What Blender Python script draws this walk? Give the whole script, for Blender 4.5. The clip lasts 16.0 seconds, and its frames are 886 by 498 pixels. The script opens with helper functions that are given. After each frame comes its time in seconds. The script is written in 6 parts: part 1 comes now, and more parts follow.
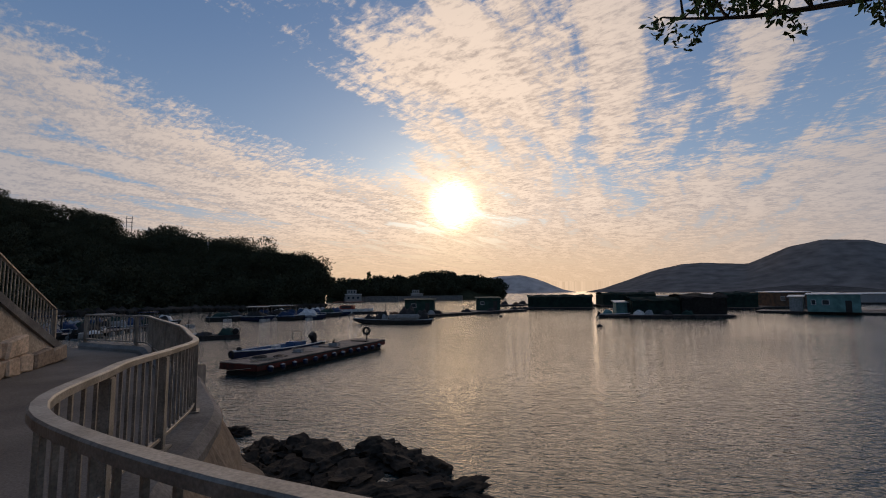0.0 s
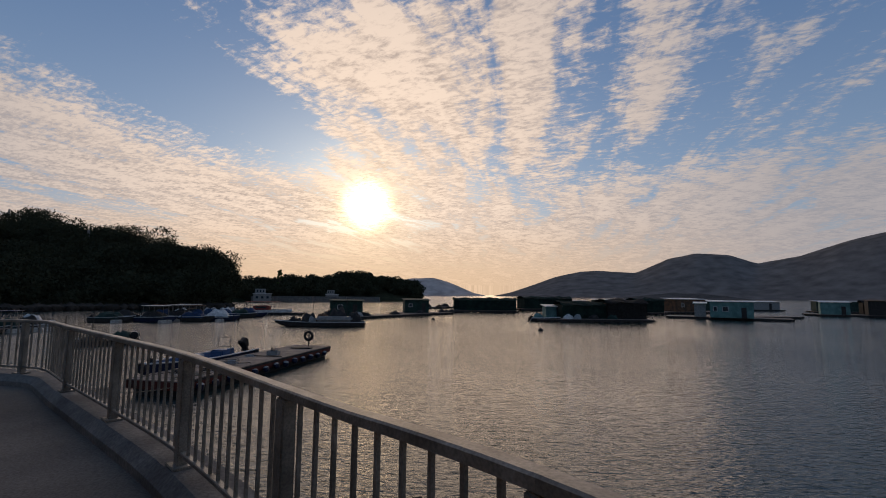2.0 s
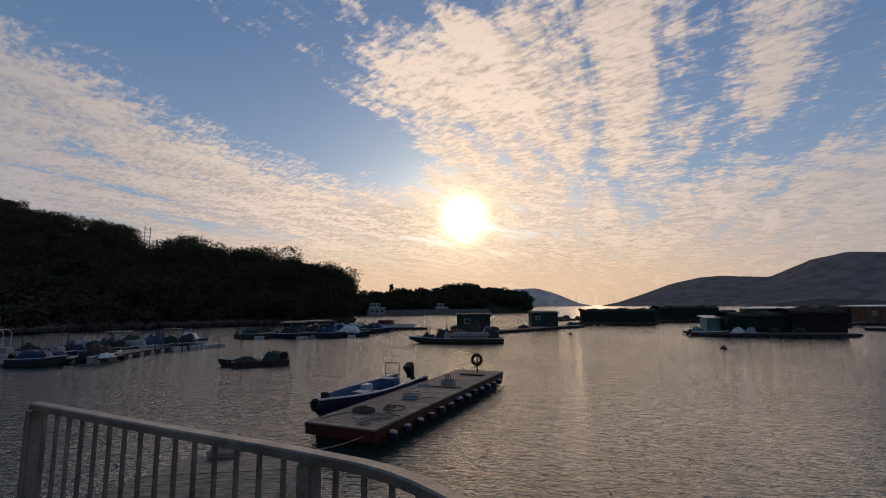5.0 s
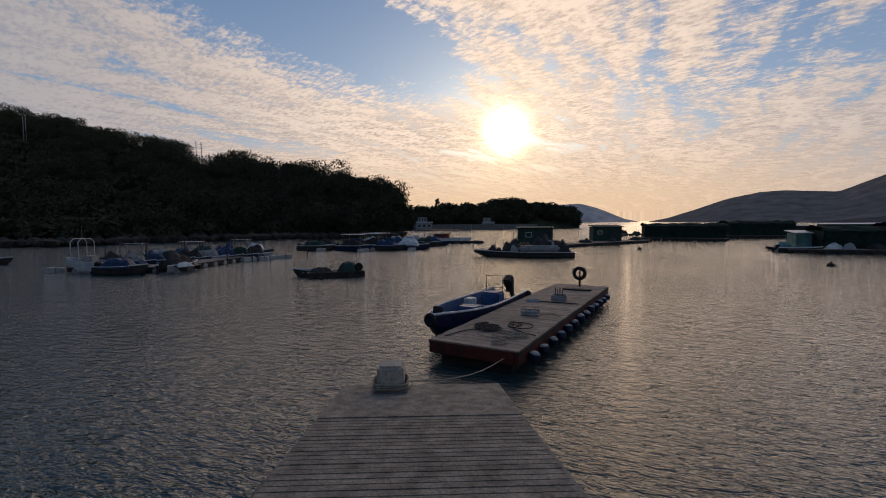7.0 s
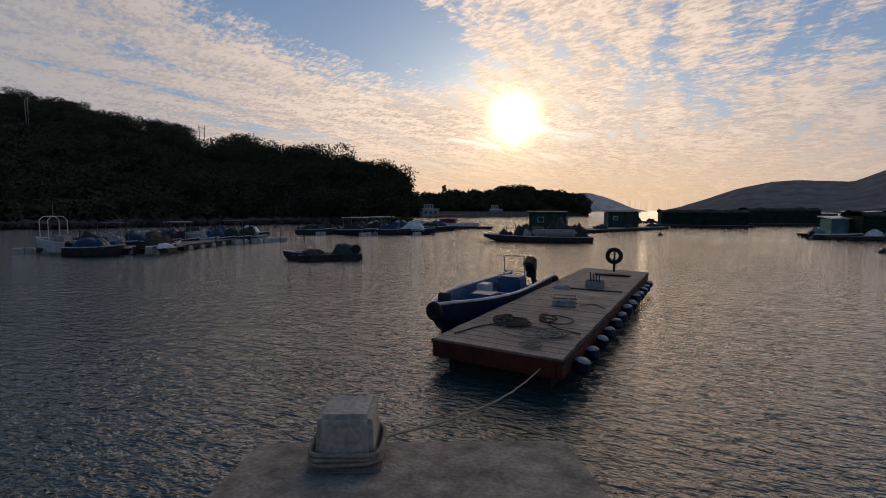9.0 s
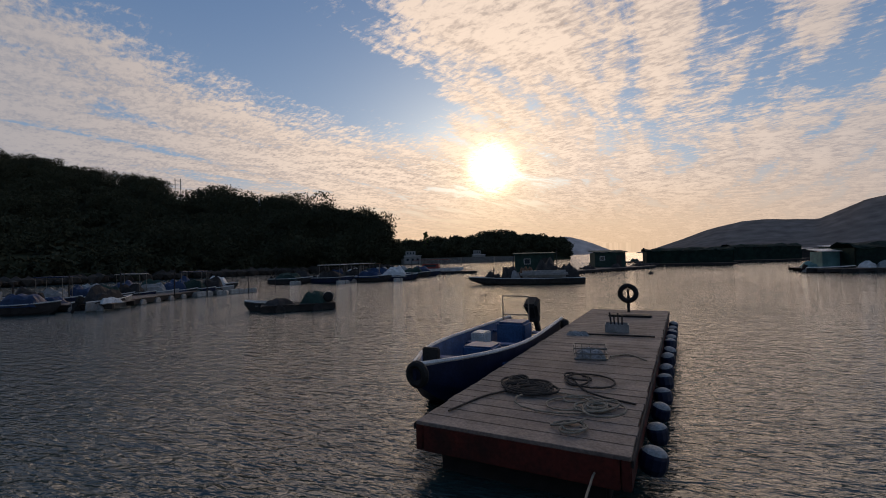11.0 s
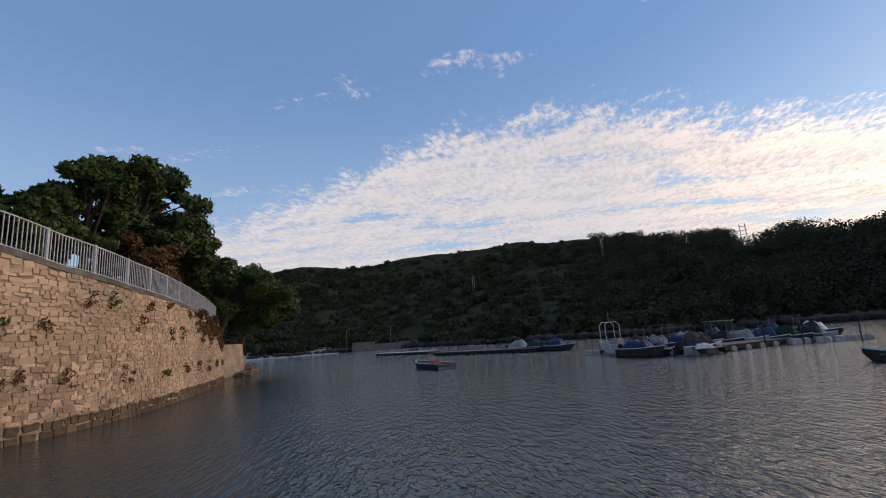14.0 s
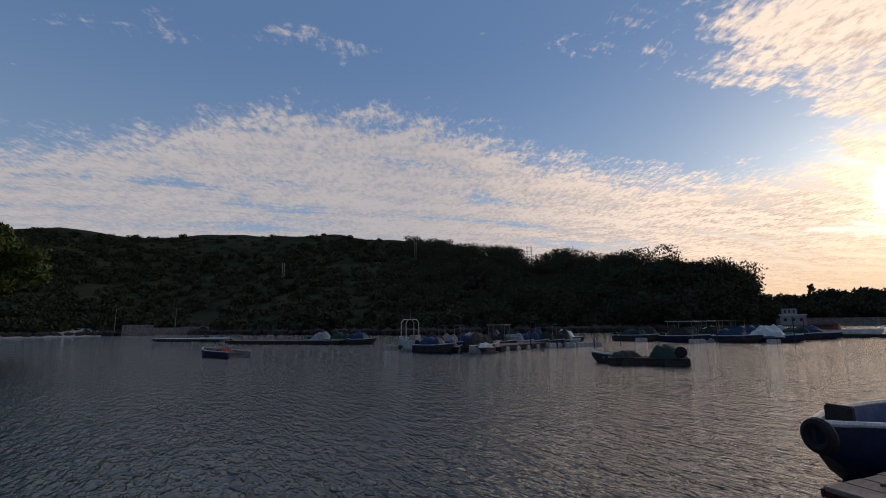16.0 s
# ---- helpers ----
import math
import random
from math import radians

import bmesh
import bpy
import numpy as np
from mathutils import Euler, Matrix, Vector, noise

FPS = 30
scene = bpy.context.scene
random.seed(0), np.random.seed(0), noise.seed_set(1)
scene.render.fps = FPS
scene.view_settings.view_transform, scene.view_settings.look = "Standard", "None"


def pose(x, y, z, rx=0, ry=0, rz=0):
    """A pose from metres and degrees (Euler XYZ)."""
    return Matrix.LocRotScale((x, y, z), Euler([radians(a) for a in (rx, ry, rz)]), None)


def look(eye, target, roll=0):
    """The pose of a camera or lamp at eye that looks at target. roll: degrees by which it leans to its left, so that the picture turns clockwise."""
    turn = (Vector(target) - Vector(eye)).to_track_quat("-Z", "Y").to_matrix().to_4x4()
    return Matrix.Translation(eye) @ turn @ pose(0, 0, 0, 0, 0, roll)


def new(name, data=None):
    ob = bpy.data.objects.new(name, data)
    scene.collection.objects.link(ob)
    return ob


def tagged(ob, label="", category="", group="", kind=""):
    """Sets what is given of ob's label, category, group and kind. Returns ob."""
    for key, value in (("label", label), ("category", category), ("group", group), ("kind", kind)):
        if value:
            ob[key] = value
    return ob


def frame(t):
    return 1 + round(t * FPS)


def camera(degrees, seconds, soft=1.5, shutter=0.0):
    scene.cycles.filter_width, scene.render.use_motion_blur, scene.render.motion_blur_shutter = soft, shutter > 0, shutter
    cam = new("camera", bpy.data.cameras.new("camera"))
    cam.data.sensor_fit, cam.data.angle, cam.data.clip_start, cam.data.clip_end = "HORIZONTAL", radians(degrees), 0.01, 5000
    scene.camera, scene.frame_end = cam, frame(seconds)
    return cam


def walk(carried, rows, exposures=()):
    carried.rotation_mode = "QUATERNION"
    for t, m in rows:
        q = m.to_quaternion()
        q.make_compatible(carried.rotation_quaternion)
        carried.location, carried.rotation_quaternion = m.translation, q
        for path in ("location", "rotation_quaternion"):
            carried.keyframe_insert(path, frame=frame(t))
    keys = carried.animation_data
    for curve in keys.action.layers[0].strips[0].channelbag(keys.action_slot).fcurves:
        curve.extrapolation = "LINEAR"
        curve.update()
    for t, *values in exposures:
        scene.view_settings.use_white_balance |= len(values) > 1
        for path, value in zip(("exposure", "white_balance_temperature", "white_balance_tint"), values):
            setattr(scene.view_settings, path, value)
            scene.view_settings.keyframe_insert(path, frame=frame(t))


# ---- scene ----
cam = camera(88.7, 16.0, soft=1.0)
PATH = [
    (0, (12.569, -16.633, 4.035), (12.043, -14.713, 4.225), -0.5),
    (0.5, (11.466, -16.28, 4.017), (11.078, -14.327, 4.209), -0.7),
    (1, (10.45, -15.739, 4.03), (10.259, -13.756, 4.207), -0.2),
    (1.5, (9.503, -14.787, 4.006), (9.352, -12.801, 4.186), 0.3),
    (2, (8.731, -13.821, 3.956), (8.582, -11.836, 4.155), 0.6),
    (2.5, (8.003, -12.908, 3.941), (7.829, -10.927, 4.154), 1.1),
    (3, (7.115, -12.043, 3.898), (6.879, -10.069, 4.119), 1.0),
    (3.5, (6.171, -11.322, 3.948), (5.86, -9.359, 4.169), 0.6),
    (4, (5.312, -10.667, 3.946), (4.928, -8.717, 4.175), -0.0),
    (4.5, (4.51, -10.142, 4.05), (4.066, -8.207, 4.28), 0.0),
    (5, (3.60, -9.58, 4.10), (3.028, -7.682, 4.348), -0.4),
    (5.7, (2.45, -9.06, 4.03), (1.85, -7.16, 4.18), -0.4),
    (6.3, (1.42, -8.66, 3.93), (0.76, -6.78, 3.97), -0.3),
    (6.9, (0.30, -8.14, 3.79), (-0.43, -6.29, 3.69), -0.2),
    (7.5, (0.068, -7.207, 3.594), (-0.717, -5.377, 3.413), -0.2),
    (8, (-0.3, -6.499, 3.411), (-1.069, -4.662, 3.228), 0.3),
    (10.5, (-2.026, -2.632, 2.736), (-2.766, -0.775, 2.674), -0.7),
    (11, (-2.232, -2.256, 2.655), (-2.931, -0.383, 2.691), -1.5),
    (11.5, (-2.382, -1.964, 2.477), (-3.331, -0.211, 2.636), -3.7),
    (12, (-2.294, -2.014, 2.424), (-3.747, -0.661, 2.663), -6.1),
    (12.5, (-2.21, -2.422, 2.34), (-4.037, -1.677, 2.663), -6.1),
    (13, (-2.289, -2.611, 2.328), (-4.239, -2.375, 2.702), -6.9),
    (13.5, (-2.352, -2.635, 2.334), (-4.31, -2.577, 2.734), -6.2),
    (14, (-2.393, -2.571, 2.37), (-4.347, -2.386, 2.751), -4.4),
    (14.5, (-2.432, -2.49, 2.41), (-4.369, -2.144, 2.772), -3.1),
    (15, (-2.479, -2.357, 2.431), (-4.383, -1.849, 2.775), -2.2),
    (15.5, (-2.42, -2.35, 2.37), (-4.266, -1.655, 2.702), -1.4),
    (16, (-2.22, -2.46, 2.21), (-3.956, -1.52, 2.533), -0.7),
]
walk(cam, [(t, look(eye, target, roll)) for t, eye, target, roll in PATH], exposures=[(t, e, 6850, 14) for t, e in ((0, 0.08), (5.0, 0.08), (7.5, 0.15), (11.2, 0.12), (12.0, 0.15), (12.5, 0.45), (13.0, 0.8), (13.6, 0.98), (14.5, 0.86), (15.3, 0.58), (16.0, 0.32))])

# ------------------------------------------------------------------ light
SUN_AZ, SUN_EL = -14.0, 11.0
sun_dir = Vector((math.sin(radians(SUN_AZ)) * math.cos(radians(SUN_EL)), math.cos(radians(SUN_AZ)) * math.cos(radians(SUN_EL)), math.sin(radians(SUN_EL))))
sun = new("sun", bpy.data.lights.new("sun", "SUN"))
sun.data.energy, sun.data.angle, sun.data.color = 0.80, radians(80), (1.0, 0.74, 0.50)
sun.matrix_world = look(sun_dir * 200, (0, 0, 0))


def world_sky():
    w = bpy.data.worlds.new("sky")
    scene.world = w
    w.use_nodes = True
    nt = w.node_tree
    nt.nodes.clear()
    N, L = nt.nodes.new, nt.links.new

    def math_node(op, a, b=None, clamp=False):
        n = N("ShaderNodeMath")
        n.operation, n.use_clamp = op, clamp
        for i, v in enumerate((a, b)):
            if v is None:
                continue
            if isinstance(v, (int, float)):
                n.inputs[i].default_value = v
            else:
                L(v, n.inputs[i])
        return n.outputs[0]

    def ramp(v, a, b, lo=0.0, hi=1.0):
        n = N("ShaderNodeMapRange")
        n.interpolation_type = "SMOOTHSTEP"
        L(v, n.inputs[0])
        for i, x in enumerate((a, b, lo, hi)):
            n.inputs[i + 1].default_value = x
        return n.outputs[0]

    def mix(f, a, b):
        n = N("ShaderNodeMix")
        n.data_type = "RGBA"
        for s, v in ((n.inputs["Factor"], f), (n.inputs[6], a), (n.inputs[7], b)):
            if isinstance(v, (int, float)):
                s.default_value = v
            elif isinstance(v, tuple):
                s.default_value = (*v, 1)
            else:
                L(v, s)
        return n.outputs[2]

    co = N("ShaderNodeTexCoord").outputs["Generated"]
    sep = N("ShaderNodeSeparateXYZ")
    L(co, sep.inputs[0])
    X, Y, Z = sep.outputs
    zc = math_node("MAXIMUM", Z, 0.02)
    # the cloud deck: a flat layer, seen in perspective
    u = math_node("DIVIDE", X, math_node("ADD", zc, 0.05))
    v = math_node("DIVIDE", Y, math_node("ADD", zc, 0.05))
    uv = N("ShaderNodeCombineXYZ")
    L(u, uv.inputs[0]), L(v, uv.inputs[1])

    def noise_tex(vec, scale, detail, rough, loc=(0, 0, 0), rot=0.0, stretch=(1, 1, 1), warp=0.0):
        m = N("ShaderNodeMapping")
        L(vec, m.inputs[0])
        m.vector_type = "TEXTURE"
        m.inputs["Location"].default_value = loc
        m.inputs["Rotation"].default_value = (0, 0, rot)
        m.inputs["Scale"].default_value = stretch
        n = N("ShaderNodeTexNoise")
        n.inputs["Scale"].default_value, n.inputs["Detail"].default_value = scale, detail
        n.inputs["Roughness"].default_value, n.inputs["Distortion"].default_value = rough, warp
        L(m.outputs[0], n.inputs[0])
        return n.outputs[0]

    big = noise_tex(uv.outputs[0], 0.5, 3, 0.5, (3.1, 0.4, 0))
    streak = noise_tex(uv.outputs[0], 1.15, 5, 0.58, (1.2, 5.0, 0), radians(-10), (0.40, 1.8, 1), 0.6)
    flakes = noise_tex(uv.outputs[0], 5.2, 5, 0.62, (0, 2, 0), radians(30), (1.0, 0.7, 1), 0.35)
    fine = noise_tex(uv.outputs[0], 21, 5, 0.68, (7, 1, 0), radians(-25), (1.25, 0.7, 1), 0.3)
    az = N("ShaderNodeMath")
    az.operation = "ARCTAN2"
    L(X, az.inputs[0]), L(Y, az.inputs[1])
    azd = math_node("MULTIPLY", az.outputs[0], 57.2958)
    el = math_node("MULTIPLY", math_node("ARCSINE", Z), 57.2958)

    def profile(v, lo, hi, table, top):
        """A value that follows straight lines between the pairs of a short table."""
        n = N("ShaderNodeMapRange")
        L(v, n.inputs[0])
        n.inputs[1].default_value, n.inputs[2].default_value = lo, hi
        r = N("ShaderNodeValToRGB")
        L(n.outputs[0], r.inputs[0])
        e = r.color_ramp.elements
        while len(e) < len(table):
            e.new(0.5)
        for k, (a, y) in zip(e, table):
            k.position, k.color = (a - lo) / (hi - lo), (y / top, y / top, y / top, 1)
        return math_node("MULTIPLY", r.outputs[0], top)

    # upper edge of the bank by bearing, and the fan above the sun
    edge = profile(azd, -125, 60, [(-125, 4), (-112, 14), (-100, 18.5), (-84, 25), (-66, 25), (-54, 22), (-43, 18.5), (-33, 16.5), (-22, 15), (60, 15)], 40)
    wob = math_node("MULTIPLY", math_node("SUBTRACT", streak, 0.5), 18.0)
    bank = ramp(math_node("SUBTRACT", math_node("ADD", el, wob), edge), 6.0, -5.0)
    left = profile(el, 8, 60, [(8, 12), (16, 13), (22, 14), (25.5, 10), (31, 17), (36, 23), (60, 40)], 40)
    fan = ramp(math_node("ADD", math_node("SUBTRACT", azd, math_node("SUBTRACT", left, 35.5)), wob), -8.0, 11.0)
    fan = math_node("MULTIPLY", fan, ramp(azd, 50.0, 5.0, 0.2, 1.0))
    cover = math_node("MAXIMUM", math_node("MULTIPLY", bank, 1.18), fan)
    shape = math_node("ADD", math_node("MULTIPLY", streak, 1.55), math_node("MULTIPLY", flakes, 0.52))
    shape = math_node("ADD", shape, math_node("MULTIPLY", fine, 0.64))
    shape = math_node("ADD", shape, math_node("MULTIPLY", big, 0.25))
    level = math_node("ADD", math_node("ADD", shape, -1.72), math_node("MULTIPLY", cover, 0.45))
    dens = ramp(level, -0.03, 0.25)
    haze = ramp(el, 13.0, 2.0)
    dens = math_node("MAXIMUM", dens, math_node("MULTIPLY", haze, ramp(azd, -110.0, -45.0, 0.35, 0.95)))
    # nearness to the sun
    dot = N("ShaderNodeVectorMath")
    dot.operation = "DOT_PRODUCT"
    L(co, dot.inputs[0])
    dot.inputs[1].default_value = sun_dir
    ang = math_node("MULTIPLY", math_node("ARCCOSINE", dot.outputs["Value"]), 57.2958)
    near = ramp(ang, 54.0, 4.0)
    glow = math_node("POWER", ramp(ang, 13.0, 0.0), 2.0)
    core = math_node("MULTIPLY", math_node("POWER", ramp(ang, 5.4, 0.2), 2.6), ramp(fine, 0.3, 0.62, 0.25, 1.3))
    sky = N("ShaderNodeTexSky")
    sky.sky_type, sky.sun_disc = "NISHITA", False
    sky.sun_elevation, sky.sun_rotation = radians(SUN_EL), radians(SUN_AZ)
    blue = N("ShaderNodeVectorMath")
    blue.operation = "MULTIPLY"
    L(sky.outputs[0], blue.inputs[0])
    blue.inputs[1].default_value = (0.055, 0.070, 0.095)
    zen = mix(ramp(el, 34.0, 6.0), (0.095, 0.188, 0.36), (0.225, 0.325, 0.455))
    blue = mix(0.6, blue.outputs[0], zen)
    tone = mix(near, (0.365, 0.36, 0.38), (0.93, 0.765, 0.62))
    dim = mix(near, (0.25, 0.27, 0.32), (0.41, 0.335, 0.29))
    body = math_node("ADD", math_node("ADD", math_node("MULTIPLY", fine, 0.40), math_node("MULTIPLY", flakes, 0.30)), math_node("MULTIPLY", streak, 0.30))
    shade = mix(ramp(body, 0.40, 0.57), dim, tone)
    shade = mix(ramp(level, 0.32, 0.05, 0.0, 0.5), shade, tone)
    col = mix(dens, blue, shade)
    warm = ramp(el, 11.0, 0.5)
    col = mix(math_node("MULTIPLY", math_node("MULTIPLY", warm, ramp(ang, 60.0, 12.0)), 0.55), col, (0.72, 0.47, 0.24))
    add = N("ShaderNodeVectorMath")
    add.operation = "ADD"
    L(col, add.inputs[0])
    g = mix(glow, (0.0, 0.0, 0.0), (0.27, 0.20, 0.08))
    L(g, add.inputs[1])
    add2 = N("ShaderNodeVectorMath")
    add2.operation = "ADD"
    L(add.outputs[0], add2.inputs[0])
    L(mix(core, (0.0, 0.0, 0.0), (5.0, 3.5, 1.9)), add2.inputs[1])
    bg = N("ShaderNodeBackground")
    L(add2.outputs[0], bg.inputs[0])
    bg.inputs[1].default_value = 1.0
    out = N("ShaderNodeOutputWorld")
    L(bg.outputs[0], out.inputs[0])


world_sky()


# ------------------------------------------------------------------ materials
def material(name, base, alt=None, rough=0.8, metal=0.0, scale=3.0, fine=40.0, bump=0.15, spec=0.3, per=0.0, contrast=(0.35, 0.65), whole=False):
    """A worn surface: two colours mixed by a broad and a fine noise, with relief. per: how far one piece differs from the next."""
    m = bpy.data.materials.new(name)
    m.use_nodes = True
    nt = m.node_tree
    N, L = nt.nodes.new, nt.links.new
    b = nt.nodes["Principled BSDF"]
    alt = alt or tuple(c * 0.6 for c in base)
    co = N("ShaderNodeNewGeometry").outputs["Position"] if whole else N("ShaderNodeTexCoord").outputs["Object"]
    n1, n2 = N("ShaderNodeTexNoise"), N("ShaderNodeTexNoise")
    for n, s, d in ((n1, scale, 5), (n2, fine, 4)):
        n.inputs["Scale"].default_value, n.inputs["Detail"].default_value = s, d
        L(co, n.inputs[0])
    r = N("ShaderNodeMapRange")
    r.inputs[1].default_value, r.inputs[2].default_value = contrast
    L(n1.outputs[0], r.inputs[0])
    mx = N("ShaderNodeMix")
    mx.data_type = "RGBA"
    mx.inputs[6].default_value, mx.inputs[7].default_value = (*base, 1), (*alt, 1)
    L(r.outputs[0], mx.inputs["Factor"])
    hv = N("ShaderNodeHueSaturation")
    L(mx.outputs[2], hv.inputs["Color"])
    r2 = N("ShaderNodeMapRange")
    for i, x in enumerate((0.3, 0.7, 0.72, 1.25)):
        r2.inputs[i + 1].default_value = x
    L(n2.outputs[0], r2.inputs[0])
    val = r2.outputs[0]
    if per:
        oi = N("ShaderNodeObjectInfo")
        r3 = N("ShaderNodeMapRange")
        r3.inputs[3].default_value, r3.inputs[4].default_value = 1 - per, 1 + per
        L(oi.outputs["Random"], r3.inputs[0])
        mu = N("ShaderNodeMath")
        mu.operation = "MULTIPLY"
        L(val, mu.inputs[0]), L(r3.outputs[0], mu.inputs[1])
        val = mu.outputs[0]
    L(val, hv.inputs["Value"])
    L(hv.outputs[0], b.inputs["Base Color"])
    b.inputs["Roughness"].default_value, b.inputs["Metallic"].default_value = rough, metal
    b.inputs["Specular IOR Level"].default_value = spec
    if bump:
        bp = N("ShaderNodeBump")
        bp.inputs["Strength"].default_value, bp.inputs["Distance"].default_value = bump, 0.02
        L(n2.outputs[0], bp.inputs["Height"])
        L(bp.outputs[0], b.inputs["Normal"])
    return m


def island_material(name, base, alt, rough=0.8, per=0.35, spec=0.2):
    """For joined small pieces: each piece takes its own shade."""
    m = bpy.data.materials.new(name)
    m.use_nodes = True
    nt = m.node_tree
    N, L = nt.nodes.new, nt.links.new
    b = nt.nodes["Principled BSDF"]
    g = N("ShaderNodeNewGeometry")
    mx = N("ShaderNodeMix")
    mx.data_type = "RGBA"
    mx.inputs[6].default_value, mx.inputs[7].default_value = (*base, 1), (*alt, 1)
    L(g.outputs["Random Per Island"], mx.inputs["Factor"])
    n = N("ShaderNodeTexNoise")
    n.inputs["Scale"].default_value = 0.25
    L(N("ShaderNodeTexCoord").outputs["Object"], n.inputs[0])
    r = N("ShaderNodeMapRange")
    for i, x in enumerate((0.3, 0.7, 1 - per, 1 + per)):
        r.inputs[i + 1].default_value = x
    L(n.outputs[0], r.inputs[0])
    hv = N("ShaderNodeHueSaturation")
    L(mx.outputs[2], hv.inputs["Color"]), L(r.outputs[0], hv.inputs["Value"])
    L(hv.outputs[0], b.inputs["Base Color"])
    b.inputs["Roughness"].default_value, b.inputs["Specular IOR Level"].default_value = rough, spec
    return m


def water_material():
    m = bpy.data.materials.new("sea_water")
    m.use_nodes = True
    nt = m.node_tree
    N, L = nt.nodes.new, nt.links.new
    b = nt.nodes["Principled BSDF"]
    b.inputs["Base Color"].default_value = (0.016, 0.036, 0.034, 1)
    b.inputs["Roughness"].default_value, b.inputs["IOR"].default_value = 0.05, 1.33
    b.inputs["Specular IOR Level"].default_value = 1.0
    co = N("ShaderNodeTexCoord").outputs["Object"]

    def wave(scale, stretch, rot, detail=3.0, warp=0.5):
        mp = N("ShaderNodeMapping")
        L(co, mp.inputs[0])
        mp.inputs["Rotation"].default_value = (0, 0, rot)
        mp.inputs["Scale"].default_value = stretch
        n = N("ShaderNodeTexNoise")
        n.inputs["Scale"].default_value, n.inputs["Detail"].default_value, n.inputs["Distortion"].default_value = scale, detail, warp
        L(mp.outputs[0], n.inputs[0])
        return n.outputs[0]

    # wind rows of different strength over the bay
    gust = wave(0.035, (1, 1, 1), 0.0, 3.0, 0.0)
    r = N("ShaderNodeMapRange")
    for i, x in enumerate((0.35, 0.65, 0.6, 1.0)):
        r.inputs[i + 1].default_value = x
    L(gust, r.inputs[0])
    # the open side of the bay lies calmer than the side under the hill
    sp = N("ShaderNodeSeparateXYZ")
    L(co, sp.inputs[0])
    lee = N("ShaderNodeMapRange")
    for i, x in enumerate((-14.0, 9.0, 1.0, 0.58)):
        lee.inputs[i + 1].default_value = x
    L(sp.outputs[0], lee.inputs[0])
    calm = N("ShaderNodeMath")
    calm.operation = "MULTIPLY"
    L(r.outputs[0], calm.inputs[0]), L(lee.outputs[0], calm.inputs[1])
    # long low swell, wind ripples and fine ripples
    below = None
    for height, dist in ((wave(0.8, (0.4, 1.5, 1), radians(16), 2.0, 0.6), 0.06), (wave(3.9, (0.5, 1.4, 1), radians(14), 2.5, 0.4), 0.13), (wave(11.0, (0.6, 1.25, 1), radians(-10), 3.0, 0.4), 0.05)):
        bp = N("ShaderNodeBump")
        L(height, bp.inputs["Height"])
        bp.inputs["Distance"].default_value = dist
        L(calm.outputs[0], bp.inputs["Strength"])
        if below:
            L(below, bp.inputs["Normal"])
        below = bp.outputs[0]
    L(below, b.inputs["Normal"])
    return m


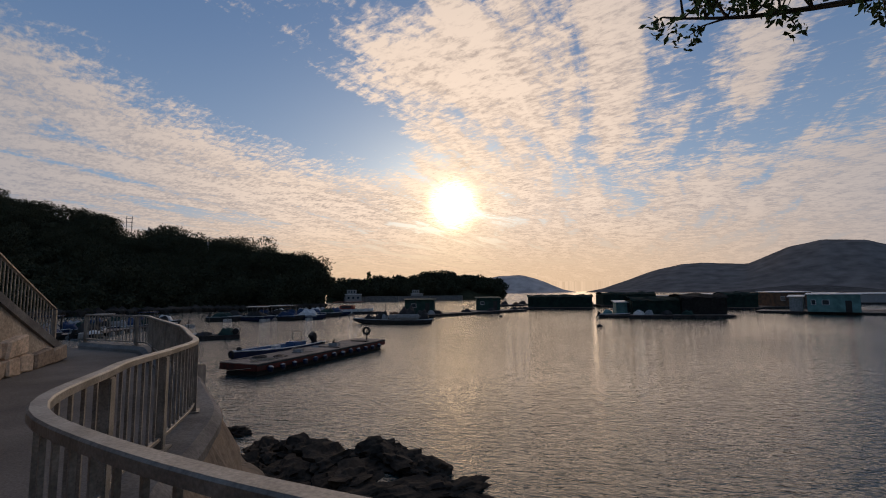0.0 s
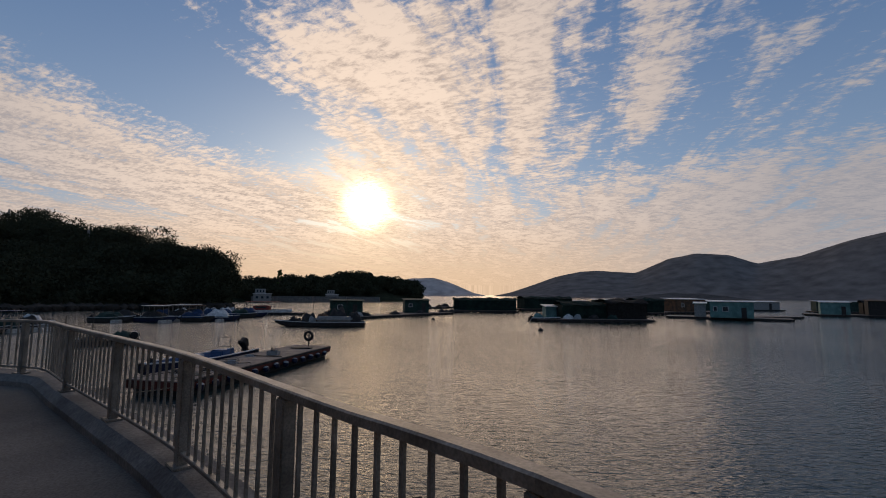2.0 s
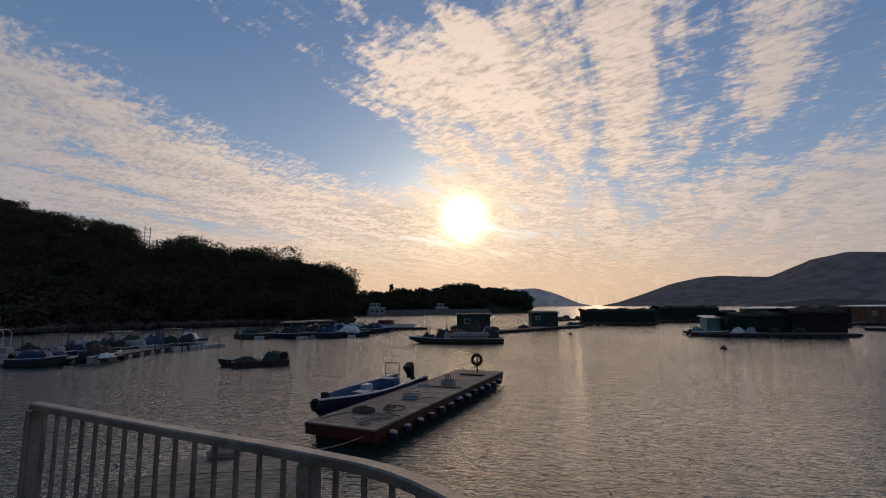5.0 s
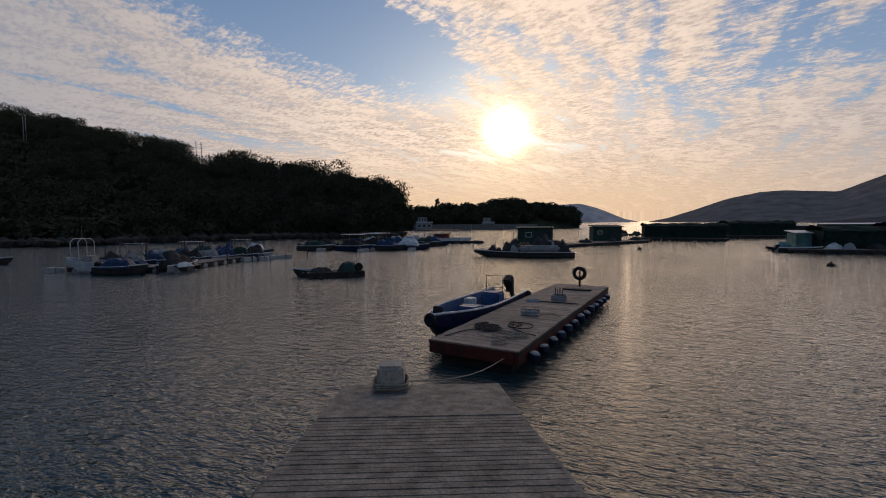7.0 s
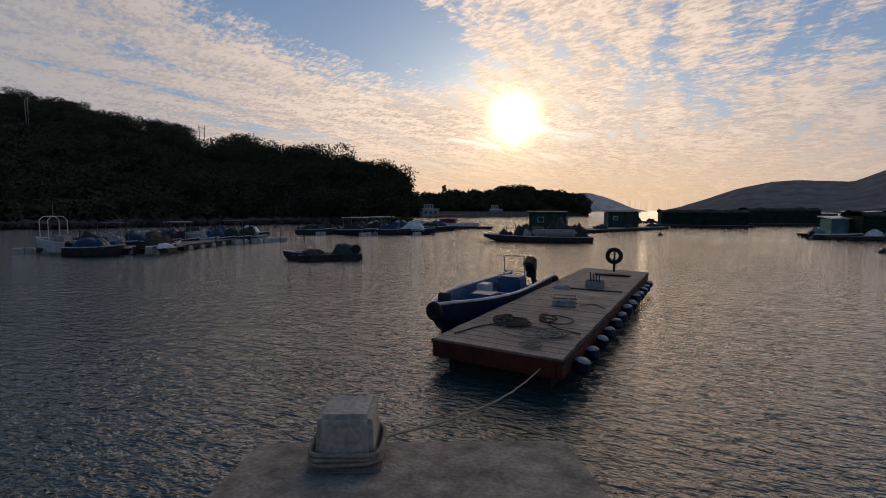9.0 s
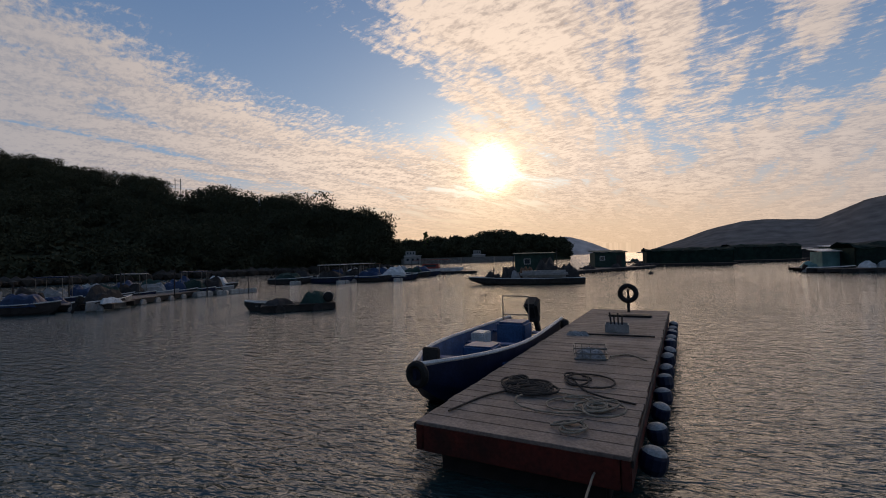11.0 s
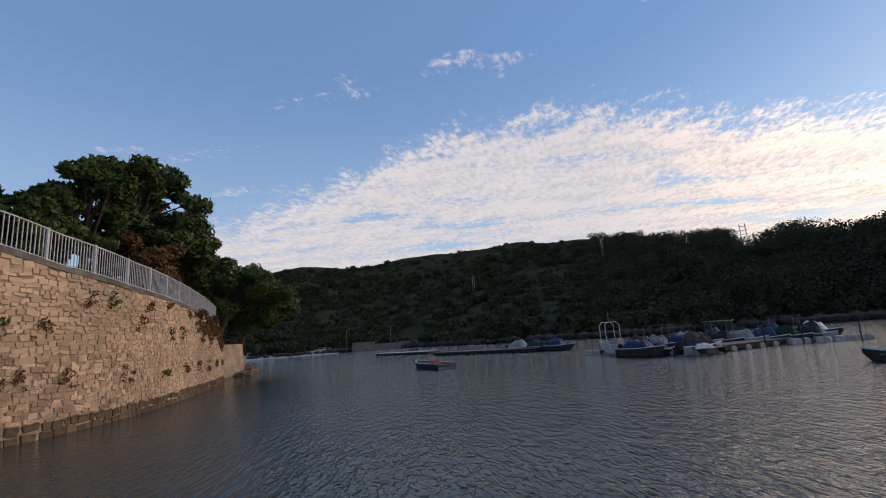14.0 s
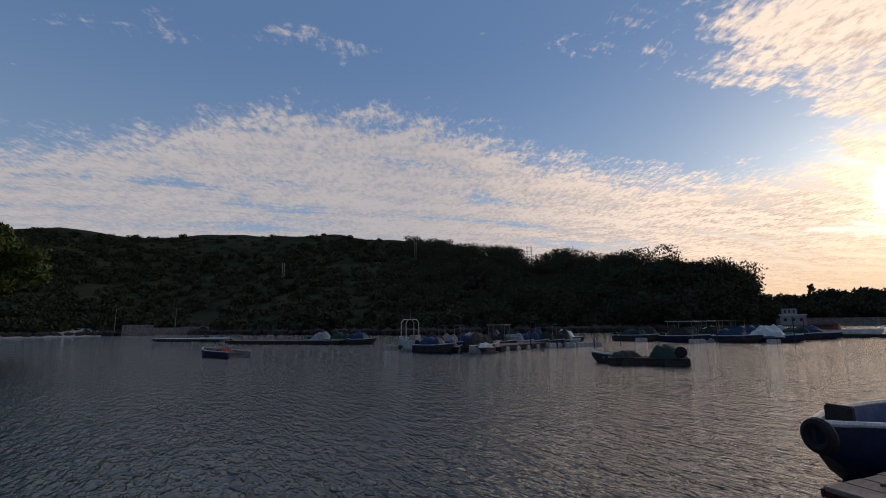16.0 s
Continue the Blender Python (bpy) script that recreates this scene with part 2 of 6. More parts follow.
M = dict(
    water=water_material(),
    asphalt=material("path_concrete", (0.18, 0.152, 0.125), (0.10, 0.085, 0.07), 0.9, scale=0.8, fine=60, bump=0.3),
    concrete=material("weathered_concrete", (0.23, 0.21, 0.185), (0.11, 0.10, 0.09), 0.9, scale=1.6, fine=35, bump=0.4),
    pier=material("ramp_concrete", (0.30, 0.255, 0.20), (0.115, 0.097, 0.077), 0.9, scale=5.0, fine=30, bump=0.9, per=0.08, contrast=(0.28, 0.70), whole=True),
    steel=material("galvanised_steel", (0.27, 0.24, 0.20), (0.15, 0.13, 0.105), 0.45, 0.3, scale=6, fine=90, bump=0.08),
    stone=material("wall_stone", (0.58, 0.42, 0.285), (0.37, 0.255, 0.165), 0.9, scale=1.7, fine=16, bump=0.8, per=0.36, whole=True),
    stone_wet=material("wet_wall_stone", (0.17, 0.115, 0.075), (0.09, 0.062, 0.04), 0.7, scale=2.4, fine=22, bump=0.6, per=0.3),
    mortar=material("wall_mortar", (0.48, 0.38, 0.275), (0.30, 0.225, 0.155), 0.95, scale=1.2, fine=18, bump=0.7),
    ledge=material("seawall_stone", (0.24, 0.175, 0.12), (0.13, 0.095, 0.065), 0.9, scale=1.3, fine=16, bump=0.7),
    rock=material("shore_rock", (0.06, 0.046, 0.034), (0.028, 0.022, 0.017), 0.95, spec=0.1, scale=1.6, fine=14, bump=0.8),
    far_rock=material("far_shore_rock", (0.05, 0.04, 0.031), (0.024, 0.02, 0.016), 0.9, scale=0.4, fine=3, bump=0.5),
    hill=material("wooded_slope", (0.05, 0.052, 0.03), (0.03, 0.033, 0.02), 1.0, scale=0.05, fine=0.4, bump=0.4, spec=0.0),
    leaves=island_material("foliage", (0.095, 0.125, 0.035), (0.05, 0.075, 0.02), 0.75),
    leaves_far=island_material("far_foliage", (0.050, 0.054, 0.032), (0.038, 0.042, 0.025), 0.95, 0.18, 0.05),
    dry=island_material("dry_brush", (0.19, 0.10, 0.045), (0.10, 0.055, 0.025), 0.9),
    bark=material("bark", (0.10, 0.075, 0.055), None, 0.9, scale=4, fine=25, bump=0.6),
    # the air's haze is painted into the ridge and islet as flat lighter greys
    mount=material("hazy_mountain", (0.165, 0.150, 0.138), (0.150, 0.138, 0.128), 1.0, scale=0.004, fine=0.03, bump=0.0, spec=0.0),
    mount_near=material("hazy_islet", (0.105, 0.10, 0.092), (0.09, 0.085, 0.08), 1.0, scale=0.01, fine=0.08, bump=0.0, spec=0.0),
    # distance haze over the far island, put into its colour as a pale warm grey
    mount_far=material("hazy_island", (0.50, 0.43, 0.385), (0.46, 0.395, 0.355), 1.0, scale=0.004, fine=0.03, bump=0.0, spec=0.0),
    plank=material("deck_plank", (0.235, 0.185, 0.15), (0.15, 0.115, 0.095), 0.75, scale=2.2, fine=26, bump=0.4, per=0.14, whole=True),
    red=material("red_painted_steel", (0.12, 0.02, 0.012), (0.045, 0.014, 0.01), 0.7, scale=2.0, fine=20, bump=0.3),
    blue=material("blue_paint", (0.008, 0.016, 0.046), (0.005, 0.010, 0.028), 0.45, scale=2.0, fine=20, bump=0.1),
    blue_in=material("blue_inner_paint", (0.035, 0.10, 0.22), (0.02, 0.06, 0.14), 0.5, scale=2.0, fine=20, bump=0.1),
    white=material("white_paint", (0.62, 0.62, 0.60), (0.42, 0.41, 0.39), 0.5, scale=2.5, fine=30, bump=0.1),
    black=material("black_rubber", (0.018, 0.017, 0.016), None, 0.7, scale=6, fine=60, bump=0.2),
    dark=material("dark_timber", (0.045, 0.04, 0.036), (0.025, 0.022, 0.02), 0.85, scale=3, fine=30, bump=0.3),
    green=material("green_canvas", (0.022, 0.052, 0.040), (0.013, 0.031, 0.025), 0.85, scale=1.5, fine=12, bump=0.3),
    teal=material("teal_sheet", (0.12, 0.25, 0.235), (0.07, 0.15, 0.14), 0.7, scale=1.2, fine=10, bump=0.2),
    tarp=material("blue_tarpaulin", (0.016, 0.042, 0.105), (0.01, 0.024, 0.06), 0.55, scale=2.0, fine=9, bump=0.5),
    roof_red=material("red_canopy", (0.28, 0.05, 0.035), (0.16, 0.03, 0.022), 0.7, scale=1.5, fine=10, bump=0.2),
    rust=material("rusty_sheet", (0.14, 0.075, 0.04), (0.06, 0.04, 0.028), 0.85, scale=1.5, fine=12, bump=0.3),
    rope=material("old_rope", (0.33, 0.28, 0.21), (0.2, 0.165, 0.12), 0.95, scale=10, fine=120, bump=0.5),
    rope_dark=material("dark_rope", (0.06, 0.05, 0.042), None, 0.95, scale=10, fine=120, bump=0.5),
    grey=material("grey_plastic", (0.30, 0.30, 0.29), (0.2, 0.2, 0.19), 0.6, scale=4, fine=40, bump=0.1),
    block=material("block_concrete", (0.40, 0.36, 0.29), (0.26, 0.23, 0.18), 0.85, scale=3, fine=25, bump=0.4),
    sand=material("beach_sand", (0.40, 0.36, 0.30), (0.30, 0.27, 0.22), 0.95, scale=0.5, fine=6, bump=0.2),
    foam=material("expanded_foam", (0.55, 0.53, 0.49), (0.33, 0.30, 0.26), 0.8, scale=3, fine=25, bump=0.3),
)
M["glass"] = bpy.data.materials.new("window_glass")
M["glass"].use_nodes = True
M["glass"].node_tree.nodes["Principled BSDF"].inputs["Base Color"].default_value = (0.03, 0.04, 0.045, 1)
M["glass"].node_tree.nodes["Principled BSDF"].inputs["Roughness"].default_value = 0.08


# ------------------------------------------------------------------ mesh helpers
def mesh_from(name, verts, faces, mat, smooth=False):
    me = bpy.data.meshes.new(name)
    me.from_pydata([tuple(v) for v in verts], [], [tuple(f) for f in faces])
    me.materials.append(mat)
    if smooth:
        me.polygons.foreach_set("use_smooth", [True] * len(me.polygons))
    me.update()
    return me


def part(name, bm, mat, parent, label="", smooth=False):
    me = bpy.data.meshes.new(name)
    bmesh.ops.recalc_face_normals(bm, faces=bm.faces[:])
    bm.to_mesh(me)
    bm.free()
    me.materials.append(mat)
    if smooth:
        me.polygons.foreach_set("use_smooth", [True] * len(me.polygons))
    ob = new(name, me)
    ob.parent = parent
    if label:
        tagged(ob, label)
    return ob


def thing(name, at, label, category, group="", yaw=0.0):
    ob = new(name)
    ob.empty_display_size = 0.1
    ob.matrix_world = pose(*at, 0, 0, yaw)
    return tagged(ob, label, category, group)


def box(bm, c, s, yaw=0.0, bevel=0.0, tilt=0.0):
    """A box of size s about its middle c, edges rounded by bevel."""
    g = bmesh.ops.create_cube(bm, size=1.0, matrix=pose(*c, tilt, 0, yaw) @ Matrix.Diagonal((*s, 1)))
    if bevel:
        es = {e for v in g["verts"] for e in v.link_edges}
        bmesh.ops.bevel(bm, geom=list(es), offset=bevel, segments=2, affect="EDGES", clamp_overlap=True)
    return bm


def tube(bm, pts, r, n=8, closed=False, cap=True):
    """A round bar along points; r is one radius or one for each point."""
    pts = [Vector(p) for p in pts]
    rs = r if isinstance(r, (list, tuple)) else [r] * len(pts)
    rings = []
    up = Vector((0, 0, 1))
    k = len(pts)
    for i, p in enumerate(pts):
        a = pts[(i - 1) % k] if (i > 0 or closed) else p
        b = pts[(i + 1) % k] if (i < k - 1 or closed) else p
        d = (b - a)
        d = d.normalized() if d.length > 1e-6 else Vector((0, 0, 1))
        s = d.cross(up)
        s = s.normalized() if s.length > 1e-3 else Vector((1, 0, 0))
        q = s.cross(d)
        rings.append([bm.verts.new(p + (s * math.cos(j * math.tau / n) + q * math.sin(j * math.tau / n)) * rs[i]) for j in range(n)])
    for i in range(k if closed else k - 1):
        A, B = rings[i], rings[(i + 1) % k]
        for j in range(n):
            bm.faces.new((A[j], A[(j + 1) % n], B[(j + 1) % n], B[j]))
    if cap and not closed:
        bm.faces.new(rings[0][::-1]), bm.faces.new(rings[-1])
    return bm


def ribbon(bm, pts, w, h, side=0.0):
    """A bar of square section (w wide, h high, top at the points) along a level line."""
    pts = [Vector(p) for p in pts]
    rings = []
    for i, p in enumerate(pts):
        d = pts[min(i + 1, len(pts) - 1)] - pts[max(i - 1, 0)]
        s = Vector((d.y, -d.x, 0)).normalized()
        a, b = p + s * (side - w / 2), p + s * (side + w / 2)
        c = min(w, h) * 0.18
        rings.append([bm.verts.new(q) for q in (a - Vector((0, 0, h)), b - Vector((0, 0, h)), b - Vector((0, 0, c)), b - s * c, a + s * c, a - Vector((0, 0, c)))])
    n = 6
    for A, B in zip(rings, rings[1:]):
        for j in range(n):
            bm.faces.new((A[j], A[(j + 1) % n], B[(j + 1) % n], B[j]))
    bm.faces.new(rings[0][::-1]), bm.faces.new(rings[-1])
    return bm


def curve_pts(ctrl, step):
    """Points at even steps along a smooth line through the given ones."""
    c = [Vector(p).to_3d() for p in ctrl]
    fine = []
    for i in range(len(c) - 1):
        p0, p1, p2, p3 = c[max(i - 1, 0)], c[i], c[i + 1], c[min(i + 2, len(c) - 1)]
        for k in range(24):
            t = k / 24
            fine.append(0.5 * ((2 * p1) + (p2 - p0) * t + (2 * p0 - 5 * p1 + 4 * p2 - p3) * t * t + (3 * p1 - p0 - 3 * p2 + p3) * t ** 3))
    fine.append(c[-1])
    out, acc = [fine[0]], 0.0
    total = sum((b - a).length for a, b in zip(fine, fine[1:]))
    n = max(1, round(total / step))
    want = total / n
    for a, b in zip(fine, fine[1:]):
        seg = (b - a).length
        while acc + seg >= want - 1e-6 and len(out) < n:
            f = (want - acc) / seg
            a = a.lerp(b, f)
            out.append(a)
            seg, acc = (b - a).length, 0.0
        acc += seg
    out.append(fine[-1])
    return out


def lathe(bm, prof, n=16, at=(0, 0, 0), m=None):
    rings = []
    for r, z in prof:
        rings.append([bm.verts.new((at[0] + r * math.cos(j * math.tau / n), at[1] + r * math.sin(j * math.tau / n), at[2] + z)) for j in range(n)])
    for A, B in zip(rings, rings[1:]):
        for j in range(n):
            bm.faces.new((A[j], A[(j + 1) % n], B[(j + 1) % n], B[j]))
    bm.faces.new(rings[0][::-1]), bm.faces.new(rings[-1])
    if m is not None:
        bmesh.ops.transform(bm, matrix=m, verts=[v for R in rings for v in R])
    return bm


def torus(bm, c, R, r, m=None, n=20, k=8):
    m = m or Matrix()
    rings = []
    for i in range(n):
        a = i * math.tau / n
        rings.append([bm.verts.new(Vector(c) + (m @ Vector(((R + r * math.cos(j * math.tau / k)) * math.cos(a), (R + r * math.cos(j * math.tau / k)) * math.sin(a), r * math.sin(j * math.tau / k))))) for j in range(k)])
    for i in range(n):
        A, B = rings[i], rings[(i + 1) % n]
        for j in range(k):
            bm.faces.new((A[j], A[(j + 1) % k], B[(j + 1) % k], B[j]))
    return bm


def leaf_mesh(name, centres, radii, count, size, mat, seed, flat=0.75):
    """Crowns as clouds of small bent leaves (two triangles each), denser towards the skin of every clump."""
    rng = np.random.default_rng(seed)
    C, R = np.array(centres, float), np.array(radii, float)
    w = R ** 2 / (R ** 2).sum()
    idx = rng.choice(len(C), count, p=w)
    d = rng.normal(size=(count, 3))
    d /= np.linalg.norm(d, axis=1)[:, None]
    rad = R[idx] * rng.uniform(0.25, 1.0, count) ** 0.4 * rng.uniform(0.85, 1.12, count)
    P = C[idx] + d * rad[:, None] * np.array([1, 1, flat])
    a = rng.normal(size=(count, 3))
    a /= np.linalg.norm(a, axis=1)[:, None]
    n = d + 0.6 * rng.normal(size=(count, 3))
    b = np.cross(a, n)
    b /= np.linalg.norm(b, axis=1)[:, None] + 1e-9
    s = (size * rng.uniform(0.5, 1.4, count))[:, None]
    V = np.stack([P - a * s, P + b * s * 0.45, P + a * s, P - b * s * 0.45], 1).reshape(-1, 3)
    me = bpy.data.meshes.new(name)
    me.vertices.add(len(V))
    me.vertices.foreach_set("co", V.ravel())
    me.loops.add(len(V))
    me.loops.foreach_set("vertex_index", np.arange(len(V)))
    me.polygons.add(count)
    me.polygons.foreach_set("loop_start", np.arange(count) * 4)
    me.polygons.foreach_set("loop_total", np.full(count, 4))
    me.materials.append(mat)
    me.update()
    return me


def interp(table, x):
    return float(np.interp(x, [r[0] for r in table], [r[1] for r in table]))


# ------------------------------------------------------------------ sea and far land
def sea():
    me = mesh_from("water", [(-3500, -900, 0), (3500, -900, 0), (3500, 4200, 0), (-3500, 4200, 0)], [(0, 1, 2, 3)], M["water"])
    tagged(new("water", me), "calm rippled sea bay reflecting the low sun", "sea", kind="structure")
    bed = mesh_from("ground", [(-3600, -950, -2.5), (3600, -950, -2.5), (3600, 4300, -2.5), (-3600, 4300, -2.5)], [(0, 1, 2, 3)], M["ledge"])
    tagged(new("ground", bed), "sandy sea bed under the bay", "ground", kind="structure")


sea()
CX, CY = -2.0, -3.0


def polar(az, r):
    return CX + r * math.sin(radians(az)), CY + r * math.cos(radians(az))


def land(name, label, az0, az1, shore, crest, crest_h, mat, steps, rows=14, rough=0.06, back=0.5, seed=0):
    """A slope from its shore to its crest and down behind, on a fan of bearings round the bay."""
    V, F = [], []
    for i in range(steps + 1):
        az = az0 + (az1 - az0) * i / steps
        r0, r1, h = interp(shore, az), interp(crest, az), interp(crest_h, az)
        for j in range(rows + 1):
            s = j / rows * 1.35
            r = r0 + (r1 - r0) * s
            if s <= 1:
                z = h * (math.sin(s * math.pi / 2) ** 0.9) * (0.35 + 0.65 * s) / 1.0
            else:
                z = h * (1 - (s - 1) / 0.35 * back)
            x, y = polar(az, r)
            k = 1.0 / max(20.0, h * 0.9)
            z += h * rough * (noise.noise(Vector((x * k, y * k, seed))) + 0.5 * noise.noise(Vector((x * k * 3, y * k * 3, seed + 9)))) * min(1, s * 2)
            V.append((x, y, z if j else -0.6))
    n = rows + 1
    for i in range(steps):
        for j in range(rows):
            F.append((i * n + j, i * n + j + 1, (i + 1) * n + j + 1, (i + 1) * n + j))
    ob = new(name, mesh_from(name, V, F, mat, True))
    return tagged(ob, label, "hill", kind="structure")


HILL_SHORE = [(-140, 120), (-118, 140), (-107, 150), (-92, 150), (-80, 112), (-65, 90), (-48, 98), (-36, 104), (-27, 112)]
HILL_CREST = [(-140, 420), (-118, 480), (-107, 520), (-91, 560), (-74, 480), (-64, 400), (-58, 300), (-51, 215), (-44, 160), (-36, 132), (-30, 124), (-27, 119)]
HILL_EL = [(-140, 7.5), (-118, 8.3), (-107, 8.9), (-102, 9.5), (-98, 9.3), (-91, 9.9), (-84, 10.4), (-74, 10.8), (-64, 9.6), (-58, 8.7), (-54, 7.9), (-51, 7.1), (-47, 6.4), (-44, 6.0), (-40, 5.0), (-36, 4.4), (-33, 3.8), (-30, 3.0), (-28.4, 1.6), (-27, 0.3)]
HILL_H = [(a, 2.4 + interp(HILL_CREST, a) * math.tan(radians(e))) for a, e in HILL_EL]
land("hill_west", "dark wooded hillside across the bay", -140, -27, HILL_SHORE, HILL_CREST, HILL_H, M["hill"], 150, 22, 0.05, seed=2)


def forest(name, label, spots, size, per, mat, leaf, seed, thick=50):
    """Woods far off: crowns of a few clumps each, in one mesh."""
    rng = random.Random(seed)
    C, R = [], []
    for x, y, z, k in spots:
        for _ in range(per):
            r = size * k * rng.uniform(0.35, 0.6)
            C.append((x + rng.uniform(-0.6, 0.6) * size * k, y + rng.uniform(-0.6, 0.6) * size * k, z + size * k * rng.uniform(0.3, 1.15)))
            R.append(r)
    ob = new(name, leaf_mesh(name, C, R, int(len(C) * thick), leaf, mat, seed))
    return tagged(ob, label, "trees", kind="stuff")


def slope_z(az, s):
    h = interp(HILL_H, az)
    return h * (math.sin(s * math.pi / 2) ** 0.9) * (0.35 + 0.65 * s)


def woods():
    rng = random.Random(5)
    near = []
    for i in range(620):
        az = rng.uniform(-66, -27.6)
        s = rng.random() ** 0.8 * 1.08
        r = interp(HILL_SHORE, az) + 3 + (interp(HILL_CREST, az) - interp(HILL_SHORE, az) - 3) * min(s, 1.0)
        x, y = polar(az, r)
        if s > 0.7 and min(abs(az + 50.6), abs(az + 48.7)) < 1.3:
            continue
        near.append((x, y, slope_z(az, min(s, 1)) - 0.8, rng.uniform(0.5, 1.0) ** 2 * 1.55 + 0.15))
    forest("near_woods", "dark evergreen woods on the headland", near, 4.0, 7, M["leaves_far"], 0.33, 11, 120)
    far = []
    for i in range(2200):
        az = rng.uniform(-120, -50)
        s = 0.75 * rng.random() ** 1.2
        r = interp(HILL_SHORE, az) + 3 + (interp(HILL_CREST, az) - interp(HILL_SHORE, az)) * s
        x, y = polar(az, r)
        far.append((x, y, slope_z(az, min(s, 1)) - 1.5, rng.uniform(0.6, 1.3) * (0.8 + r / 700)))
    forest("far_woods", "dense dark scrub woods on the hillside", far, 3.2, 3, M["leaves_far"], 0.7, 12, 52)


woods()
ISLE_SHORE = [(-28, 185), (-5, 240)]
ISLE_CREST = [(-28, 212), (-5, 268)]
ISLE_EL = [(-28, 0.6), (-25, 0.9), (-22, 1.1), (-18, 1.2), (-15, 1.7), (-12, 1.75), (-8, 1.2), (-6, 0.9), (-4.8, -0.3)]
land("headland", "low wooded headland at the mouth of the bay", -28, -4.8, ISLE_SHORE, ISLE_CREST, [(a, 2.4 + interp(ISLE_CREST, a) * math.tan(radians(e))) for a, e in ISLE_EL], M["hill"], 50, 10, 0.08, seed=5)


def isle_woods():
    rng = random.Random(8)
    spots = []
    for i in range(260):
        az = rng.uniform(-27.5, -5.3)
        s = rng.random() ** 0.6
        r = interp(ISLE_SHORE, az) + 4 + (interp(ISLE_CREST, az) - interp(ISLE_SHORE, az)) * s
        x, y = polar(az, r)
        h = (2.4 + interp(ISLE_CREST, az) * math.tan(radians(interp(ISLE_EL, az)))) * (0.3 + 0.7 * s)
        spots.append((x, y, h - 1, rng.uniform(0.6, 1.3)))
    forest("headland_woods", "dark woods on the low headland", spots, 4.6, 5, M["leaves_far"], 0.62, 14, 95)


isle_woods()
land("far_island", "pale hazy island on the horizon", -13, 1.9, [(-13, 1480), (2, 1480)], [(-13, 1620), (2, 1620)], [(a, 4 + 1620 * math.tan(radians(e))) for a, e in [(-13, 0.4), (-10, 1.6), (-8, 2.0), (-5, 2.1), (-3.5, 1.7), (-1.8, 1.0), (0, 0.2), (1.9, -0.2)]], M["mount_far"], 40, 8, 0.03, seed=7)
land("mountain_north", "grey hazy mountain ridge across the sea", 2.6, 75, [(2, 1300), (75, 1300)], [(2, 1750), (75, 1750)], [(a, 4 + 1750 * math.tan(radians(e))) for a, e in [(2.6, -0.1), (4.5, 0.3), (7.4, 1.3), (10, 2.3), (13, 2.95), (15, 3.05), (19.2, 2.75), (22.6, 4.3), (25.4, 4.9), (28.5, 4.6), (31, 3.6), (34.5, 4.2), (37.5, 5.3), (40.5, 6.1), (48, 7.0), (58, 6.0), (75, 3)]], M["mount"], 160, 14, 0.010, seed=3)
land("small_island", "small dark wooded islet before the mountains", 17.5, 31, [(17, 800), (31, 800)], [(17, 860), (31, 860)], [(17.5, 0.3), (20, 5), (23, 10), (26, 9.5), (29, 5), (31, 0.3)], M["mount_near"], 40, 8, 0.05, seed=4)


# ------------------------------------------------------------------ the waterside path
KERB_Z, PATH_Z, RAIL_Z = 2.83, 2.69, 3.55
RAIL = curve_pts([(14.2, -15.95), (12.9, -15.90), (12.2, -15.83), (11.67, -15.74), (11.15, -15.60), (10.82, -15.47), (10.6, -15.30), (10.43, -15.08), (10.22, -14.76), (9.96, -14.40), (9.50, -13.65), (8.85, -12.74), (7.93, -11.88), (6.79, -10.87), (5.53, -9.93), (4.13, -8.92), (3.58, -8.50), (3.05, -8.12), (2.63, -7.99), (1.6, -7.82), (0.48, -7.62)], 0.133)
POSTS = [(13.0, -15.9), (10.24, -14.79), (9.62, -13.85), (8.85, -12.74), (7.93, -11.88), (6.79, -10.87), (5.53, -9.93), (4.13, -8.92), (2.63, -7.99), (0.48, -7.62)]


def lift(p):
    """How far the path has climbed at a place."""
    return 0.10 * min(max((-p.y - 12.2) / 2.4, 0.0), 1.0)


def lifted(pts, z, base):
    return [Vector((p.x, p.y, z + lift(b))) for p, b in zip(pts, base)]


def at_z(pts, z):
    return [Vector((p.x, p.y, z)) for p in pts]


def offset(pts, d):
    out = []
    for i, p in enumerate(pts):
        t = (pts[min(i + 1, len(pts) - 1)] - pts[max(i - 1, 0)])
        out.append(p + Vector((t.y, -t.x, 0)).normalized() * d)
    return out


def strip(name, lines, mat, label, category, smooth=False, rough=0.0):
    """A sheet lofted over lines of equal length."""
    n = len(lines[0])
    V = []
    for k, l in enumerate(lines):
        for p in l:
            q = Vector(p)
            if rough and 0 < k < len(lines) - 1:
                q += Vector([noise.noise(q * 1.7 + Vector((s, 0, 0))) for s in (0, 31, 67)]) * rough
            V.append(q)
    F = [(a * n + i, a * n + i + 1, (a + 1) * n + i + 1, (a + 1) * n + i) for a in range(len(lines) - 1) for i in range(n - 1)]
    ob = new(name, mesh_from(name, V, F, mat, smooth))
    return tagged(ob, label, category, kind="structure")


